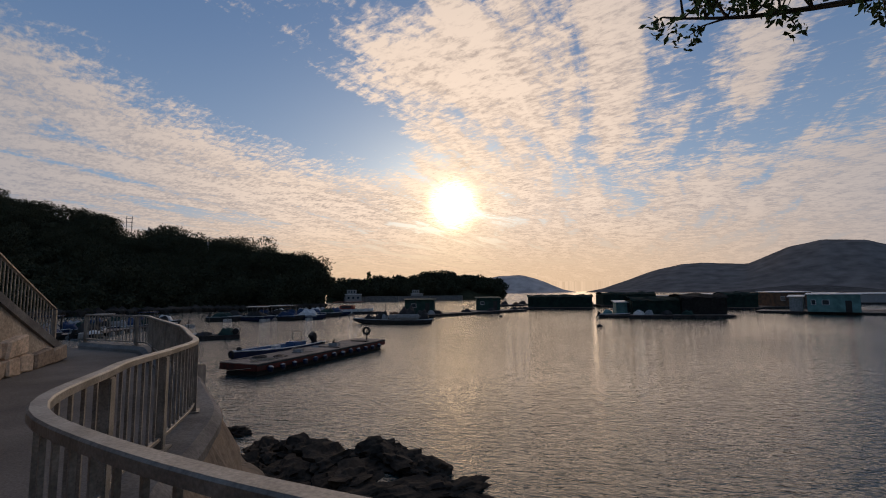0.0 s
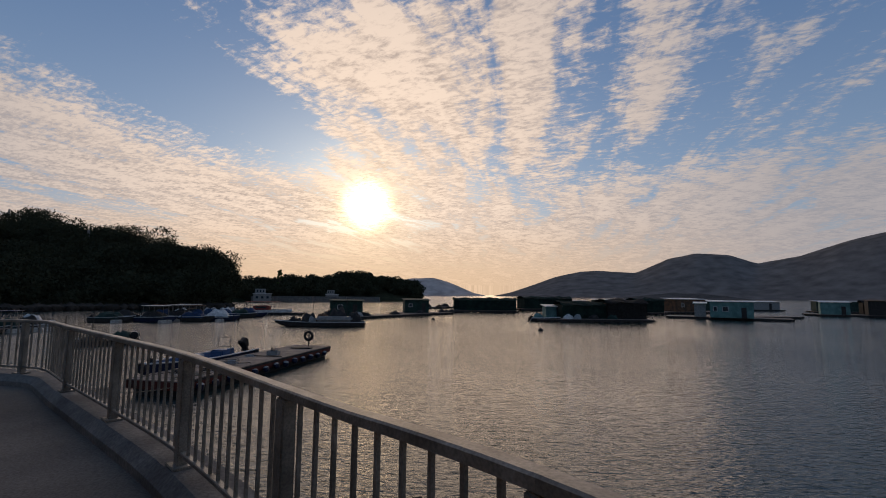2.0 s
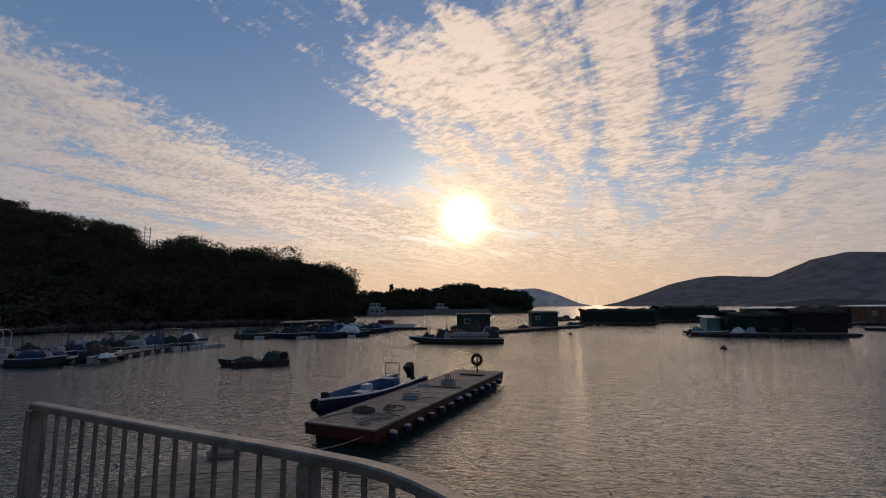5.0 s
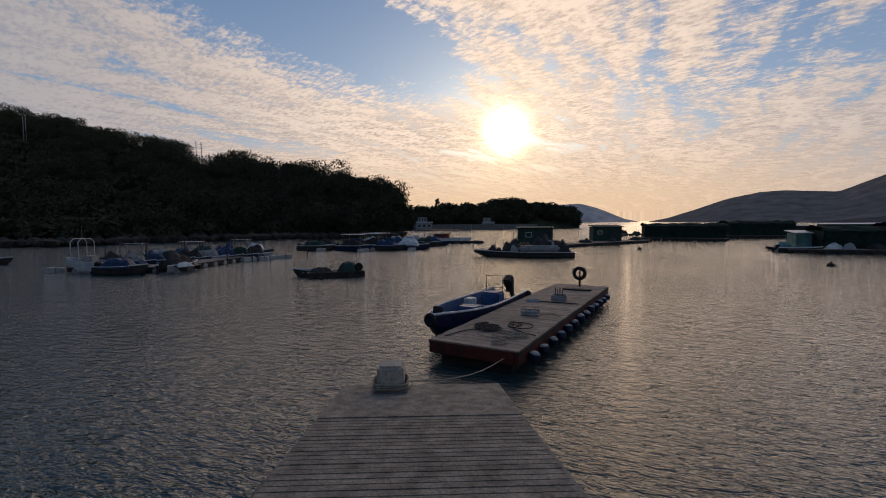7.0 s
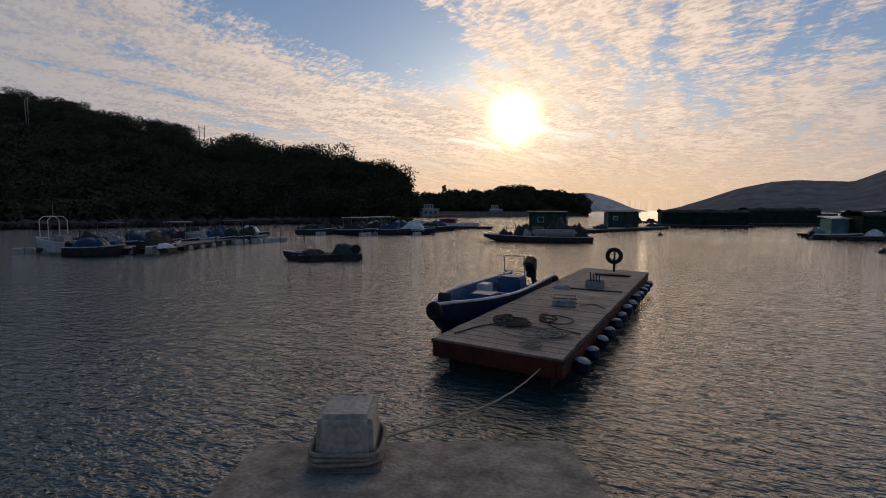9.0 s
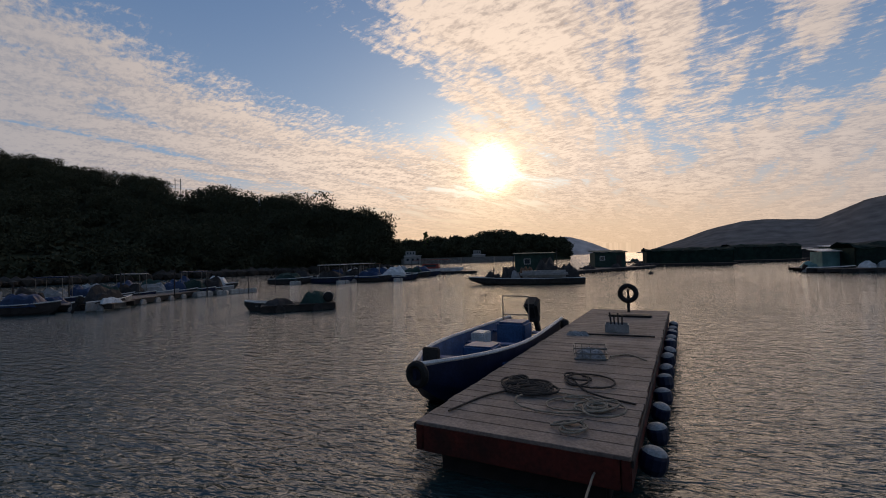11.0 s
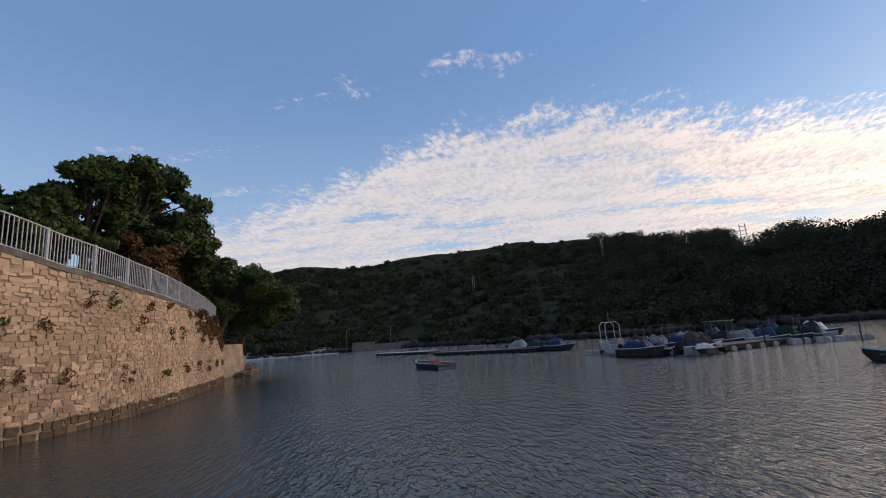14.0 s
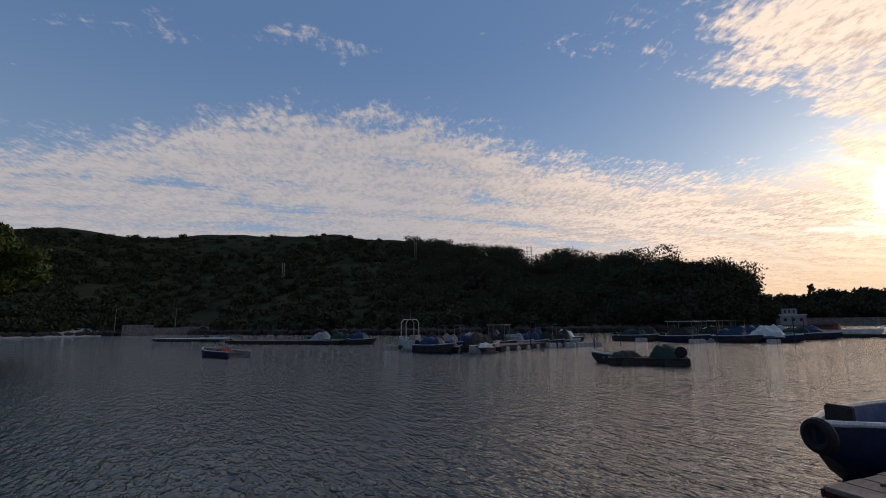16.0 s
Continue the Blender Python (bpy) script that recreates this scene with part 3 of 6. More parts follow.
# seaward side of the railing is to the right of its course
full = [Vector((18.2, -16.2, 0)), Vector((16.2, -16.1, 0))] + RAIL
strip("seawall", [lifted(offset(full, 0.25), KERB_Z - 0.1, full), at_z(offset(full, 0.45), 2.3), at_z(offset(full, 0.6), 1.6), at_z(offset(full, 0.85), 1.2), at_z(offset(full, 1.4), 0.9), at_z(offset(full, 1.7), 0.3), at_z(offset(full, 1.9), -2.6)], M["ledge"], "brown stone sea wall below the railing", "sea wall", rough=0.14)
kb = bmesh.new()
ribbon(kb, lifted(full, KERB_Z, full), 0.42, 0.45, 0.06)
tagged(part("kerb", kb, M["concrete"], None), "weathered concrete kerb under the railing", "kerb", kind="structure")
strip("path", [lifted(offset(full, -d), PATH_Z, full) for d in (0.0, 1.2, 2.4, 3.4)], M["asphalt"], "dark worn concrete waterside path", "path")
land_in = mesh_from("landing", [(3.6, -8.6, PATH_Z - 0.004), (6.2, -13.9, PATH_Z - 0.004), (0.6, -10.2, PATH_Z - 0.004), (-0.9, -9.75, PATH_Z - 0.004), (0.2, -7.6, PATH_Z - 0.004), (2.6, -8.05, PATH_Z - 0.004)], [(0, 1, 2, 3, 4, 5)], M["asphalt"])
tagged(new("landing", land_in), "worn concrete landing at the head of the pier", "path", kind="structure")


def railing(name, pts, label, posts_every, group="waterside railing", last=True, ends=None):
    """Steel railing along a line: posts, flat top rail, bottom rail, upright bars."""
    base = pts[0]
    th = thing(name, (base.x, base.y, base.z), label, "railing", group)
    off = lambda p: p - base
    H = RAIL_Z - KERB_Z
    tb = bmesh.new()
    ribbon(tb, [off(p) + Vector((0, 0, H)) for p in pts], 0.062, 0.038)
    part("top_rail", tb, M["steel"], th)
    lb = bmesh.new()
    ribbon(lb, [off(p) + Vector((0, 0, 0.10)) for p in pts], 0.04, 0.025)
    part("bottom_rail", lb, M["steel"], th)
    n = len(pts)
    posts = {n - 1 if last else 0, *range(0, n - posts_every // 2, posts_every)}
    if ends is not None:
        posts = ends
    for i in range(n):
        p = off(pts[i])
        d = pts[min(i + 1, n - 1)] - pts[max(i - 1, 0)]
        yaw = math.degrees(math.atan2(d.y, d.x))
        if i in posts:
            b = box(bmesh.new(), (p.x, p.y, p.z + H / 2 - 0.025), (0.075, 0.065, H - 0.04), yaw, 0.006)
            o = part("post", b, M["steel"], th)
            f = box(bmesh.new(), (p.x, p.y, p.z + 0.008), (0.17, 0.13, 0.016), yaw, 0.004)
            part("base_plate", f, M["steel"], o)
        else:
            b = box(bmesh.new(), (p.x, p.y, p.z + 0.09 + (H - 0.14) / 2), (0.016, 0.016, H - 0.13), yaw)
            part("bar", b, M["steel"], th)
    return th


R3 = lifted(RAIL, KERB_Z, RAIL)
marks = [min(range(len(R3)), key=lambda i: (R3[i].x - x) ** 2 + (R3[i].y - y) ** 2) for x, y in POSTS]
for a, b in zip([0] + marks, marks):
    if b > a:
        railing("railing", R3[a:b + 1], "grey galvanised steel railing with upright bars on a kerb", 12, ends={b - a})

# ------------------------------------------------------------------ the sloping pier
PA, PB = Vector((0.0, -7.7, 0)), Vector((-2.68, -1.72, 0))
PD = (PB - PA).normalized()
PS = Vector((PD.y, -PD.x, 0))
PLEN = (PB - PA).length
Z_TOP, Z_END = 2.16, 1.20
PIER_YAW = math.degrees(math.atan2(PD.y, PD.x))
PIER_TILT = math.atan2(Z_END - Z_TOP, PLEN)


def pier_pt(s, w, dz=0.0):
    p = PA + PD * s + PS * w
    return Vector((p.x, p.y, Z_TOP + (Z_END - Z_TOP) * s / PLEN + dz))


def pier():
    bm = bmesh.new()
    W = 1.22
    up = PATH_Z - 0.006 - pier_pt(-2.3, 0).z
    top = [pier_pt(-2.3, -W - 0.3, up), pier_pt(-2.3, W + 0.5, up), pier_pt(-0.5, W + 0.1, -0.004), pier_pt(PLEN, W, -0.004), pier_pt(PLEN, -W, -0.004), pier_pt(-0.5, -W - 0.1, -0.004)]
    vt = [bm.verts.new(p) for p in top]
    vb = [bm.verts.new(Vector((p.x, p.y, -2.5))) for p in top]
    bm.faces.new((vt[0], vt[1], vt[2], vt[5])), bm.faces.new((vt[5], vt[2], vt[3], vt[4])), bm.faces.new(vb[::-1])
    for i in range(6):
        bm.faces.new((vt[i], vb[i], vb[(i + 1) % 6], vt[(i + 1) % 6]))
    bmesh.ops.bevel(bm, geom=bm.edges[:], offset=0.03, segments=2, affect="EDGES")
    tagged(part("pier", bm, M["concrete"], None), "weathered concrete pier sloping down to the water", "pier", kind="structure")


pier()
pier_base = bpy.data.objects["pier"]


def pier_slabs():
    """Ridged ramp surface: narrow cast strips across the pier with open joints between."""
    n = 46
    w = (PLEN - 1.75) / n
    meshes = []
    rng = random.Random(3)
    for kind in range(3):
        bm = bmesh.new()
        box(bm, (0, 0, 0), (w - 0.005 - kind * 0.003, 2.40, 0.05), 0, 0.006)
        for v in bm.verts:
            v.co += Vector((noise.noise(v.co * 3 + Vector((kind, 0, 0))) * 0.006, 0, noise.noise(v.co * 2 + Vector((0, kind, 5))) * 0.004))
        me = bpy.data.meshes.new("strip")
        bm.to_mesh(me)
        bm.free()
        me.materials.append(M["pier"])
        meshes.append(me)
    for i in range(n):
        o = new("strip", meshes[i % 3])
        o.matrix_world = Matrix.Translation(pier_pt((i + 0.5) * w, 0, 0.0)) @ Matrix.Rotation(radians(PIER_YAW), 4, "Z") @ Matrix.Rotation(-PIER_TILT, 4, "Y") @ pose(0, 0, rng.uniform(-0.002, 0.002))
        o.parent = pier_base
        o.matrix_parent_inverse = pier_base.matrix_world.inverted()
    bm = bmesh.new()
    box(bm, (0, 0, 0), (1.74, 2.42, 0.06), 0, 0.012)
    cap = part("end_slab", bm, M["pier"], pier_base)
    cap.matrix_world = Matrix.Translation(pier_pt(PLEN - 0.87, 0, 0.0)) @ Matrix.Rotation(radians(PIER_YAW), 4, "Z") @ Matrix.Rotation(-PIER_TILT, 4, "Y")


def mooring_block():
    """Pale square mooring block at the pier's end corner."""
    c = pier_pt(PLEN - 0.32, -0.45, 0.03)
    th = thing("mooring_block", (c.x, c.y, c.z), "pale concrete mooring block with rope tied round its foot", "bollard", yaw=PIER_YAW)
    bm = bmesh.new()
    g = box(bm, (0, 0, 0.20), (0.42, 0.42, 0.40))
    for v in bm.verts:
        if v.co.z > 0.3:
            v.co.x *= 0.88
            v.co.y *= 0.88
    bmesh.ops.bevel(bm, geom=bm.edges[:], offset=0.035, segments=2, affect="EDGES")
    part("block", bm, M["block"], th)
    bm = box(bmesh.new(), (0, 0, 0.03), (0.5, 0.5, 0.06), 0, 0.015)
    part("foot", bm, M["concrete"], th)
    bm = bmesh.new()
    for k in range(3):
        tube(bm, [(0.25 * (1 + 0.06 * math.sin(a * 3 + k)) * math.copysign(abs(math.cos(a)) ** 0.5, math.cos(a)), 0.25 * math.copysign(abs(math.sin(a)) ** 0.5, math.sin(a)), 0.09 + 0.03 * k) for a in [i * math.tau / 20 for i in range(20)]], 0.016, 6, closed=True)
    part("rope", bm, M["rope"], th, "pale mooring rope")


pier_slabs()
mooring_block()

# ------------------------------------------------------------------ the tall stone wall
WALL = curve_pts([(-1.9, -8.9), (-6, -12.6), (-10.5, -15.8), (-15.5, -17.0), (-20.5, -15.6), (-26, -15.4), (-34, -16.6), (-42, -18.4), (-47.0, -20.2), (-50, -23.5)], 0.5)
WALL = [Vector((p[0], p[1], 0)) for p in [(q.x, q.y) for q in [Vector((*v[:2], 0)) for v in WALL]]]
WLEN = (len(WALL) - 1) * 0.5
WALL_TOP = [(0, 3.0), (6, 4.6), (12, 6.4), (16, 6.85), (18, 6.75), (19.5, 6.4), (21.7, 6.0), (26.4, 5.65), (33, 5.5), (42, 5.2), (52, 5.0), (60, 4.8)]


def wall_top(s):
    return interp(WALL_TOP, s)


def arc(pts):
    out, s = [0.0], 0.0
    for a, b in zip(pts, pts[1:]):
        s += (b - a).length
        out.append(s)
    return out


WS = arc(WALL)
tops = [wall_top(s) for s in WS]
lines = [[Vector((p.x, p.y, t)) for p, t in zip([b + (a - b) * min(1.0, (1 + s * 0.35) / 8) for a, b, s in zip(offset(WALL, -8.0), WALL, WS)], tops)], [Vector((p.x, p.y, t)) for p, t in zip(offset(WALL, -0.55), tops)], [Vector((p.x, p.y, t)) for p, t in zip(WALL, tops)]]
for f in (0.75, 0.5, 0.25, 0.0):
    lines.append([Vector((p.x, p.y, t * f)) for p, t in zip(offset(WALL, 0.55 * (1 - f)), tops)])
lines.append(at_z(offset(WALL, 0.6), -2.5))
strip("wall_stone", lines, M["mortar"], "tall battered retaining wall of tan rubble stone", "wall")


def on_wall(s, f, out=0.0):
    """A place on the tall wall's face: s along it, f of its height, and the way it faces."""
    i = min(int(s / WS[-1] * (len(WALL) - 1)), len(WALL) - 2)
    while i < len(WALL) - 2 and WS[i + 1] < s:
        i += 1
    while i > 0 and WS[i] > s:
        i -= 1
    k = (s - WS[i]) / (WS[i + 1] - WS[i])
    p = WALL[i].lerp(WALL[i + 1], k)
    d = (WALL[i + 1] - WALL[i]).normalized()
    nrm = Vector((d.y, -d.x, 0))
    t = wall_top(s)
    q = p + nrm * (0.55 * (1 - f) + out)
    return Vector((q.x, q.y, t * f)), d, nrm


# coping and railing along the top of the tall wall
cop = [on_wall(s, 1.0) for s in np.arange(8.0, WS[-1] - 0.2, 0.7)]
kb = bmesh.new()
ribbon(kb, [p + Vector((0, 0, 0.16)) for p, d, n in cop], 0.6, 0.22, -0.22)
tagged(part("coping", kb, M["concrete"], None), "pale concrete coping on the stone wall", "coping", kind="structure")
sec = 12.0
while sec < WS[-1] - 2.4:
    pts = [on_wall(s, 1.0, -0.2)[0] + Vector((0, 0, 0.164)) for s in np.linspace(sec, sec + 2.3, 16)]
    base = pts[0]
    th = thing("railing", (base.x, base.y, base.z), "pale steel railing panel on top of the stone wall", "railing", "wall railing")
    off = [p - base for p in pts]
    H = 1.3
    tb = bmesh.new()
    ribbon(tb, [p + Vector((0, 0, H)) for p in off], 0.06, 0.05)
    part("top_rail", tb, M["white"], th)
    tb = bmesh.new()
    ribbon(tb, [p + Vector((0, 0, 0.14)) for p in off], 0.05, 0.04)
    part("bottom_rail", tb, M["white"], th)
    yaw = math.degrees(math.atan2(off[-1].y, off[-1].x))
    for i, p in enumerate(off):
        if i == 0:
            part("post", box(bmesh.new(), (p.x, p.y, p.z + H / 2 + 0.02), (0.11, 0.09, H + 0.04), yaw, 0.01), M["white"], th)
        else:
            part("bar", box(bmesh.new(), (p.x, p.y, p.z + 0.12 + (H - 0.16) / 2), (0.03, 0.025, H - 0.16), yaw), M["white"], th)
    sec += 2.3

# land behind the wall and the path
back = [(p, t) for p, t, s in zip(WALL, tops, WS) if s > 6]
bank = [[Vector((p.x, p.y - dy, t + dz)) for p, t in back] for dy, dz in ((0.8, -0.02), (7.0, 0.2), (14, 4), (32, 13), (80, 22))]
strip("hillside", bank, M["hill"], "dark scrubby hillside above the stone wall", "hill", rough=0.6)

# ramp wall beside the path, rising back from the pier head
RW = curve_pts([(2.25, -9.48), (3.0, -10.6), (4.05, -12.1), (5.9, -14.7), (8.6, -17.9), (12.0, -20.8), (17.0, -22.2)], 0.4)
RS = arc(RW)


def ramp_top(s):
    return min(2.95 + 0.47 * s, 5.7)


rt = [ramp_top(s) for s in RS]
strip("wall_ramp", [[Vector((p.x, p.y - 14, t + 5)) for p, t in zip(offset(RW, 9), rt)], [Vector((p.x, p.y, t)) for p, t in zip(offset(RW, 2.6), rt)], [Vector((p.x, p.y, t)) for p, t in zip(RW, rt)], [Vector((p.x, p.y, PATH_Z + (t - PATH_Z) * 0.5)) for p, t in zip(offset(RW, -0.05), rt)], at_z(offset(RW, -0.12), PATH_Z - 0.3)], M["mortar"], "rubble stone wall of a ramp rising beside the path", "wall")
kb = bmesh.new()
ribbon(kb, [Vector((p.x, p.y, t + 0.10)) for p, t in zip(RW, rt)], 0.34, 0.2, 0.1)
tagged(part("coping", kb, M["concrete"], None), "sloping concrete coping on the ramp wall", "coping", kind="structure")
for a, b in ((0, 6), (6, 12), (12, 18), (18, 24)):
    pts = [Vector((p.x, p.y, t + 0.104)) for p, t in zip(offset(RW, 0.1)[a:b + 1], rt[a:b + 1])]
    pts = curve_pts(pts, 0.13)
    railing("railing", pts, "grey steel railing sloping up a ramp", 18, "ramp railing")


# ------------------------------------------------------------------ rocks by the shore
def rock_mesh(name, size, seed, mat, detail=2):
    bm = bmesh.new()
    bmesh.ops.create_icosphere(bm, subdivisions=detail, radius=1.0)
    for v in bm.verts:
        n = v.co.normalized()
        f = 0.9 + 0.5 * noise.noise(n * 1.4 + Vector((seed * 3.7, 0, 0))) + 0.4 * abs(noise.noise(n * 2.6 + Vector((seed, 3, 0)))) - 0.3 * abs(noise.noise(n * 5.5 + Vector((0, seed, 0))))
        f += 0.16 * (abs(noise.noise(n * 9 + Vector((seed, seed, 0)))) - 0.2) + 0.10 * noise.cell(n * 3.2 + Vector((seed, 0, 5)))
        v.co = Vector((n.x * size[0], n.y * size[1], n.z * size[2])) * f
    me = bpy.data.meshes.new(name)
    bm.to_mesh(me)
    bm.free()
    me.materials.append(mat)
    return me


rng = random.Random(21)
ROCKS = [(3.15, -5.2, 0.45, 0.4, 0.32), (5.0, -6.3, 0.9, 0.7, 0.45), (6.1, -6.2, 0.8, 0.9, 0.62), (6.9, -6.6, 1.0, 0.8, 0.55), (7.7, -5.9, 0.9, 0.6, 0.5), (8.5, -6.1, 1.1, 0.7, 0.48), (9.3, -6.5, 0.9, 0.6, 0.4), (6.4, -7.5, 1.0, 0.7, 0.4), (7.9, -7.3, 1.2, 0.8, 0.42), (9.6, -7.4, 1.0, 0.7, 0.3), (5.2, -7.5, 0.8, 0.6, 0.5), (10.4, -7.0, 0.7, 0.5, 0.22), (4.3, -7.2, 0.6, 0.6, 0.5), (6.0, -8.2, 0.9, 0.6, 0.35), (7.2, -8.3, 0.8, 0.5, 0.3), (8.7, -8.0, 0.9, 0.6, 0.28), (5.6, -5.5, 0.4, 0.3, 0.25), (8.0, -5.3, 0.5, 0.35, 0.22), (10.9, -7.8, 0.6, 0.4, 0.2), (1.0, -5.2, 0.7, 0.5, 0.75), (0.35, -5.7, 0.6, 0.5, 1.1)]
for i, (x, y, a, b, c) in enumerate(ROCKS):
    o = new("rock", rock_mesh("rock", (a * 0.92, b * 0.8, c * 0.66), i + 2, M["rock"], 4))
    o.matrix_world = pose(x, y, 0.0, 0, 0, rng.uniform(0, 180))
    tagged(o, "dark wet jagged rock at the water's edge", "rock", "shore rocks")


def far_rocks():
    """Pale rocks along the foot of the wooded hill, in one mesh."""
    V, F = [], []
    r2 = random.Random(9)
    for i in range(520):
        az = r2.uniform(-112, -27)
        r = interp(HILL_SHORE, az) + r2.uniform(-1.5, 2.5)
        x, y = polar(az, r)
        s = r2.uniform(0.3, 1.0)
        k = len(V)
        bm = bmesh.new()
        bmesh.ops.create_icosphere(bm, subdivisions=1, radius=1)
        for v in bm.verts:
            q = v.co * (1 + 0.5 * noise.noise(v.co * 1.5 + Vector((i, 0, 0))))
            V.append((x + q.x * s * 1.5, y + q.y * s * 1.3, q.z * s * 1.0 + 0.5))
        bm.verts.index_update()
        F += [tuple(k + v.index for v in f.verts) for f in bm.faces]
        bm.free()
    tagged(new("shore_rocks", mesh_from("shore_rocks", V, F, M["far_rock"])), "pale tide-washed rocks along the far shore", "rocks", kind="stuff")


far_rocks()


# ------------------------------------------------------------------ boats and rafts
def hull_parts(th, L, B, H, outer, inner, rise=0.35, draft=0.18, thwarts=3, deck=0.0):
    """An open boat along x, bow at +x: shell, gunwale, thwarts."""
    bm = bmesh.new()
    n = 14
    rings, rail = [], {1: [], -1: []}
    for i in range(n + 1):
        s = i / n
        x = -L / 2 + L * s
        w = B / 2 * (0.86 + 0.14 * math.sin(s * 2.2)) * (1 - max(0, (s - 0.45) / 0.55) ** 2.4)
        w = max(w, 0.03)
        h = H + rise * max(0, s - 0.3) ** 2 / 0.49
        zk = -draft + (h + draft) * max(0, (s - 0.72) / 0.28) ** 2 * 0.72
        t = min(0.06, w * 0.4)
        floor = min(zk + 0.16 + (h - zk) * 0.1, h - 0.05)
        if deck and s > 1 - deck:
            floor = h - 0.03
        sec = [(w, h), (w * 0.93, zk + (h - zk) * 0.35), (w * 0.6, zk), (-w * 0.6, zk), (-w * 0.93, zk + (h - zk) * 0.35), (-w, h), (-w + t, h), (-(w - t) * 0.85, floor), ((w - t) * 0.85, floor), (w - t, h)]
        rings.append([bm.verts.new((x, y, z)) for y, z in sec])
        for sg in (1, -1):
            rail[sg].append(Vector((x, sg * (w - t / 2), h + 0.02)))
    k = 10
    inner_faces = []
    for A, Bq in zip(rings, rings[1:]):
        for j in range(k):
            f = bm.faces.new((A[j], A[(j + 1) % k], Bq[(j + 1) % k], Bq[j]))
            if 6 <= j <= 8:
                inner_faces.append(f)
    bm.faces.new(rings[0][::-1]), bm.faces.new(rings[-1])
    for f in inner_faces:
        f.material_index = 1
    o = part("hull", bm, outer, th)
    o.data.materials.append(inner)
    g = bmesh.new()
    for sg in (1, -1):
        tube(g, rail[sg], 0.042, 6)
    part("gunwale", g, M["white"], th)
    for j in range(thwarts):
        s = 0.2 + 0.5 * j / max(1, thwarts - 1) if thwarts > 1 else 0.4
        part("thwart", box(bmesh.new(), (-L / 2 + L * s, 0, H * 0.72), (0.26, B * 0.84, 0.04), 0, 0.01), inner, th)
    return o


def tarp_mesh(L, W, H, seed, sag=0.35):
    """A slack cover over gear: a lumpy sheet with hanging edges."""
    bm = bmesh.new()
    nx, ny = 14, 9
    g = []
    for i in range(nx + 1):
        row = []
        for j in range(ny + 1):
            u, v = i / nx * 2 - 1, j / ny * 2 - 1
            e = (1 - abs(u) ** 4) * (1 - abs(v) ** 4)
            z = H * e * (0.65 + sag * noise.noise(Vector((u * 1.8 + seed, v * 1.5, seed)))) + 0.06 * noise.noise(Vector((u * 5, v * 5, seed)))
            row.append(bm.verts.new((u * L / 2, v * W / 2, max(0.0, z))))
        g.append(row)
    for i in range(nx):
        for j in range(ny):
            bm.faces.new((g[i][j], g[i + 1][j], g[i + 1][j + 1], g[i][j + 1]))
    r = bmesh.ops.extrude_face_region(bm, geom=bm.faces[:])
    bmesh.ops.translate(bm, vec=(0, 0, -0.03), verts=[v for v in r["geom"] if isinstance(v, bmesh.types.BMVert)])
    return bm


def outboard(th, x, z, y=0.0, mat=None, k=1.0):
    """A tilted outboard motor: cowl that widens upwards, bracket and leg."""
    bm = bmesh.new()
    box(bm, (x, y, z + 0.26 * k), (0.44 * k, 0.32 * k, 0.50 * k))
    for v in bm.verts:
        if v.co.z < z + 0.2 * k:
            v.co.x = x + (v.co.x - x) * 0.62
            v.co.y = y + (v.co.y - y) * 0.7
        elif v.co.x < x:
            v.co.z -= 0.09 * k
    bmesh.ops.bevel(bm, geom=bm.edges[:], offset=0.06 * k, segments=3, affect="EDGES")
    bmesh.ops.rotate(bm, cent=(x, y, z), matrix=Matrix.Rotation(radians(36), 3, "Y"), verts=bm.verts[:])
    o = part("outboard_motor", bm, mat or M["black"], th, "black outboard motor")
    leg = box(bmesh.new(), (x, y, z - 0.26 * k), (0.17 * k, 0.09 * k, 0.62 * k), 0, 0.02)
    bmesh.ops.rotate(leg, cent=(x, y, z), matrix=Matrix.Rotation(radians(36), 3, "Y"), verts=leg.verts[:])
    part("motor_leg", leg, M["black"], o)
    part("bracket", box(bmesh.new(), (x + 0.06 * k, y, z - 0.06), (0.16 * k, 0.24 * k, 0.16 * k), 0, 0.015), M["dark"], o)
    return o


def boat(at, yaw, L, B, label, outer, inner, cover=None, seed=0, motor=True, group="moored boats", H=0.5, cabin=None, awning=None):
    th = thing("boat", (at[0], at[1], 0.0), label, "boat", group, yaw)
    hull_parts(th, L, B, H, outer, inner, rise=0.15, thwarts=2)
    if cover:
        o = part("tarpaulin", tarp_mesh(L * 0.6, B * 0.98, 1.15, seed, 0.5), cover, th)
        o.location = (-L * 0.06, 0, H * 0.85)
    if motor:
        outboard(th, -L / 2 - 0.08, H * 0.9)
    if cabin:
        c = part("cabin", box(bmesh.new(), (-L * 0.05, 0, H + 0.35), (L * 0.28, B * 0.7, 0.95), 0, 0.08), cabin, th)
        for sg in (1, -1):
            part("window", box(bmesh.new(), (-L * 0.05, sg * B * 0.352, H + 0.52), (L * 0.2, 0.012, 0.3), 0, 0.004), M["glass"], c)
    if awning:
        for x in (-0.28, 0.22):
            for sg in (1, -1):
                part("pole", tube(bmesh.new(), [(x * L, sg * B * 0.4, H * 0.9), (x * L, sg * B * 0.4, H + 1.45)], 0.022, 6), M["steel"], th)
        bm = box(bmesh.new(), (-L * 0.03, 0, H + 1.49), (L * 0.6, B * 0.95, 0.07), 0, 0.03)
        part("awning", bm, awning, th)
    return th


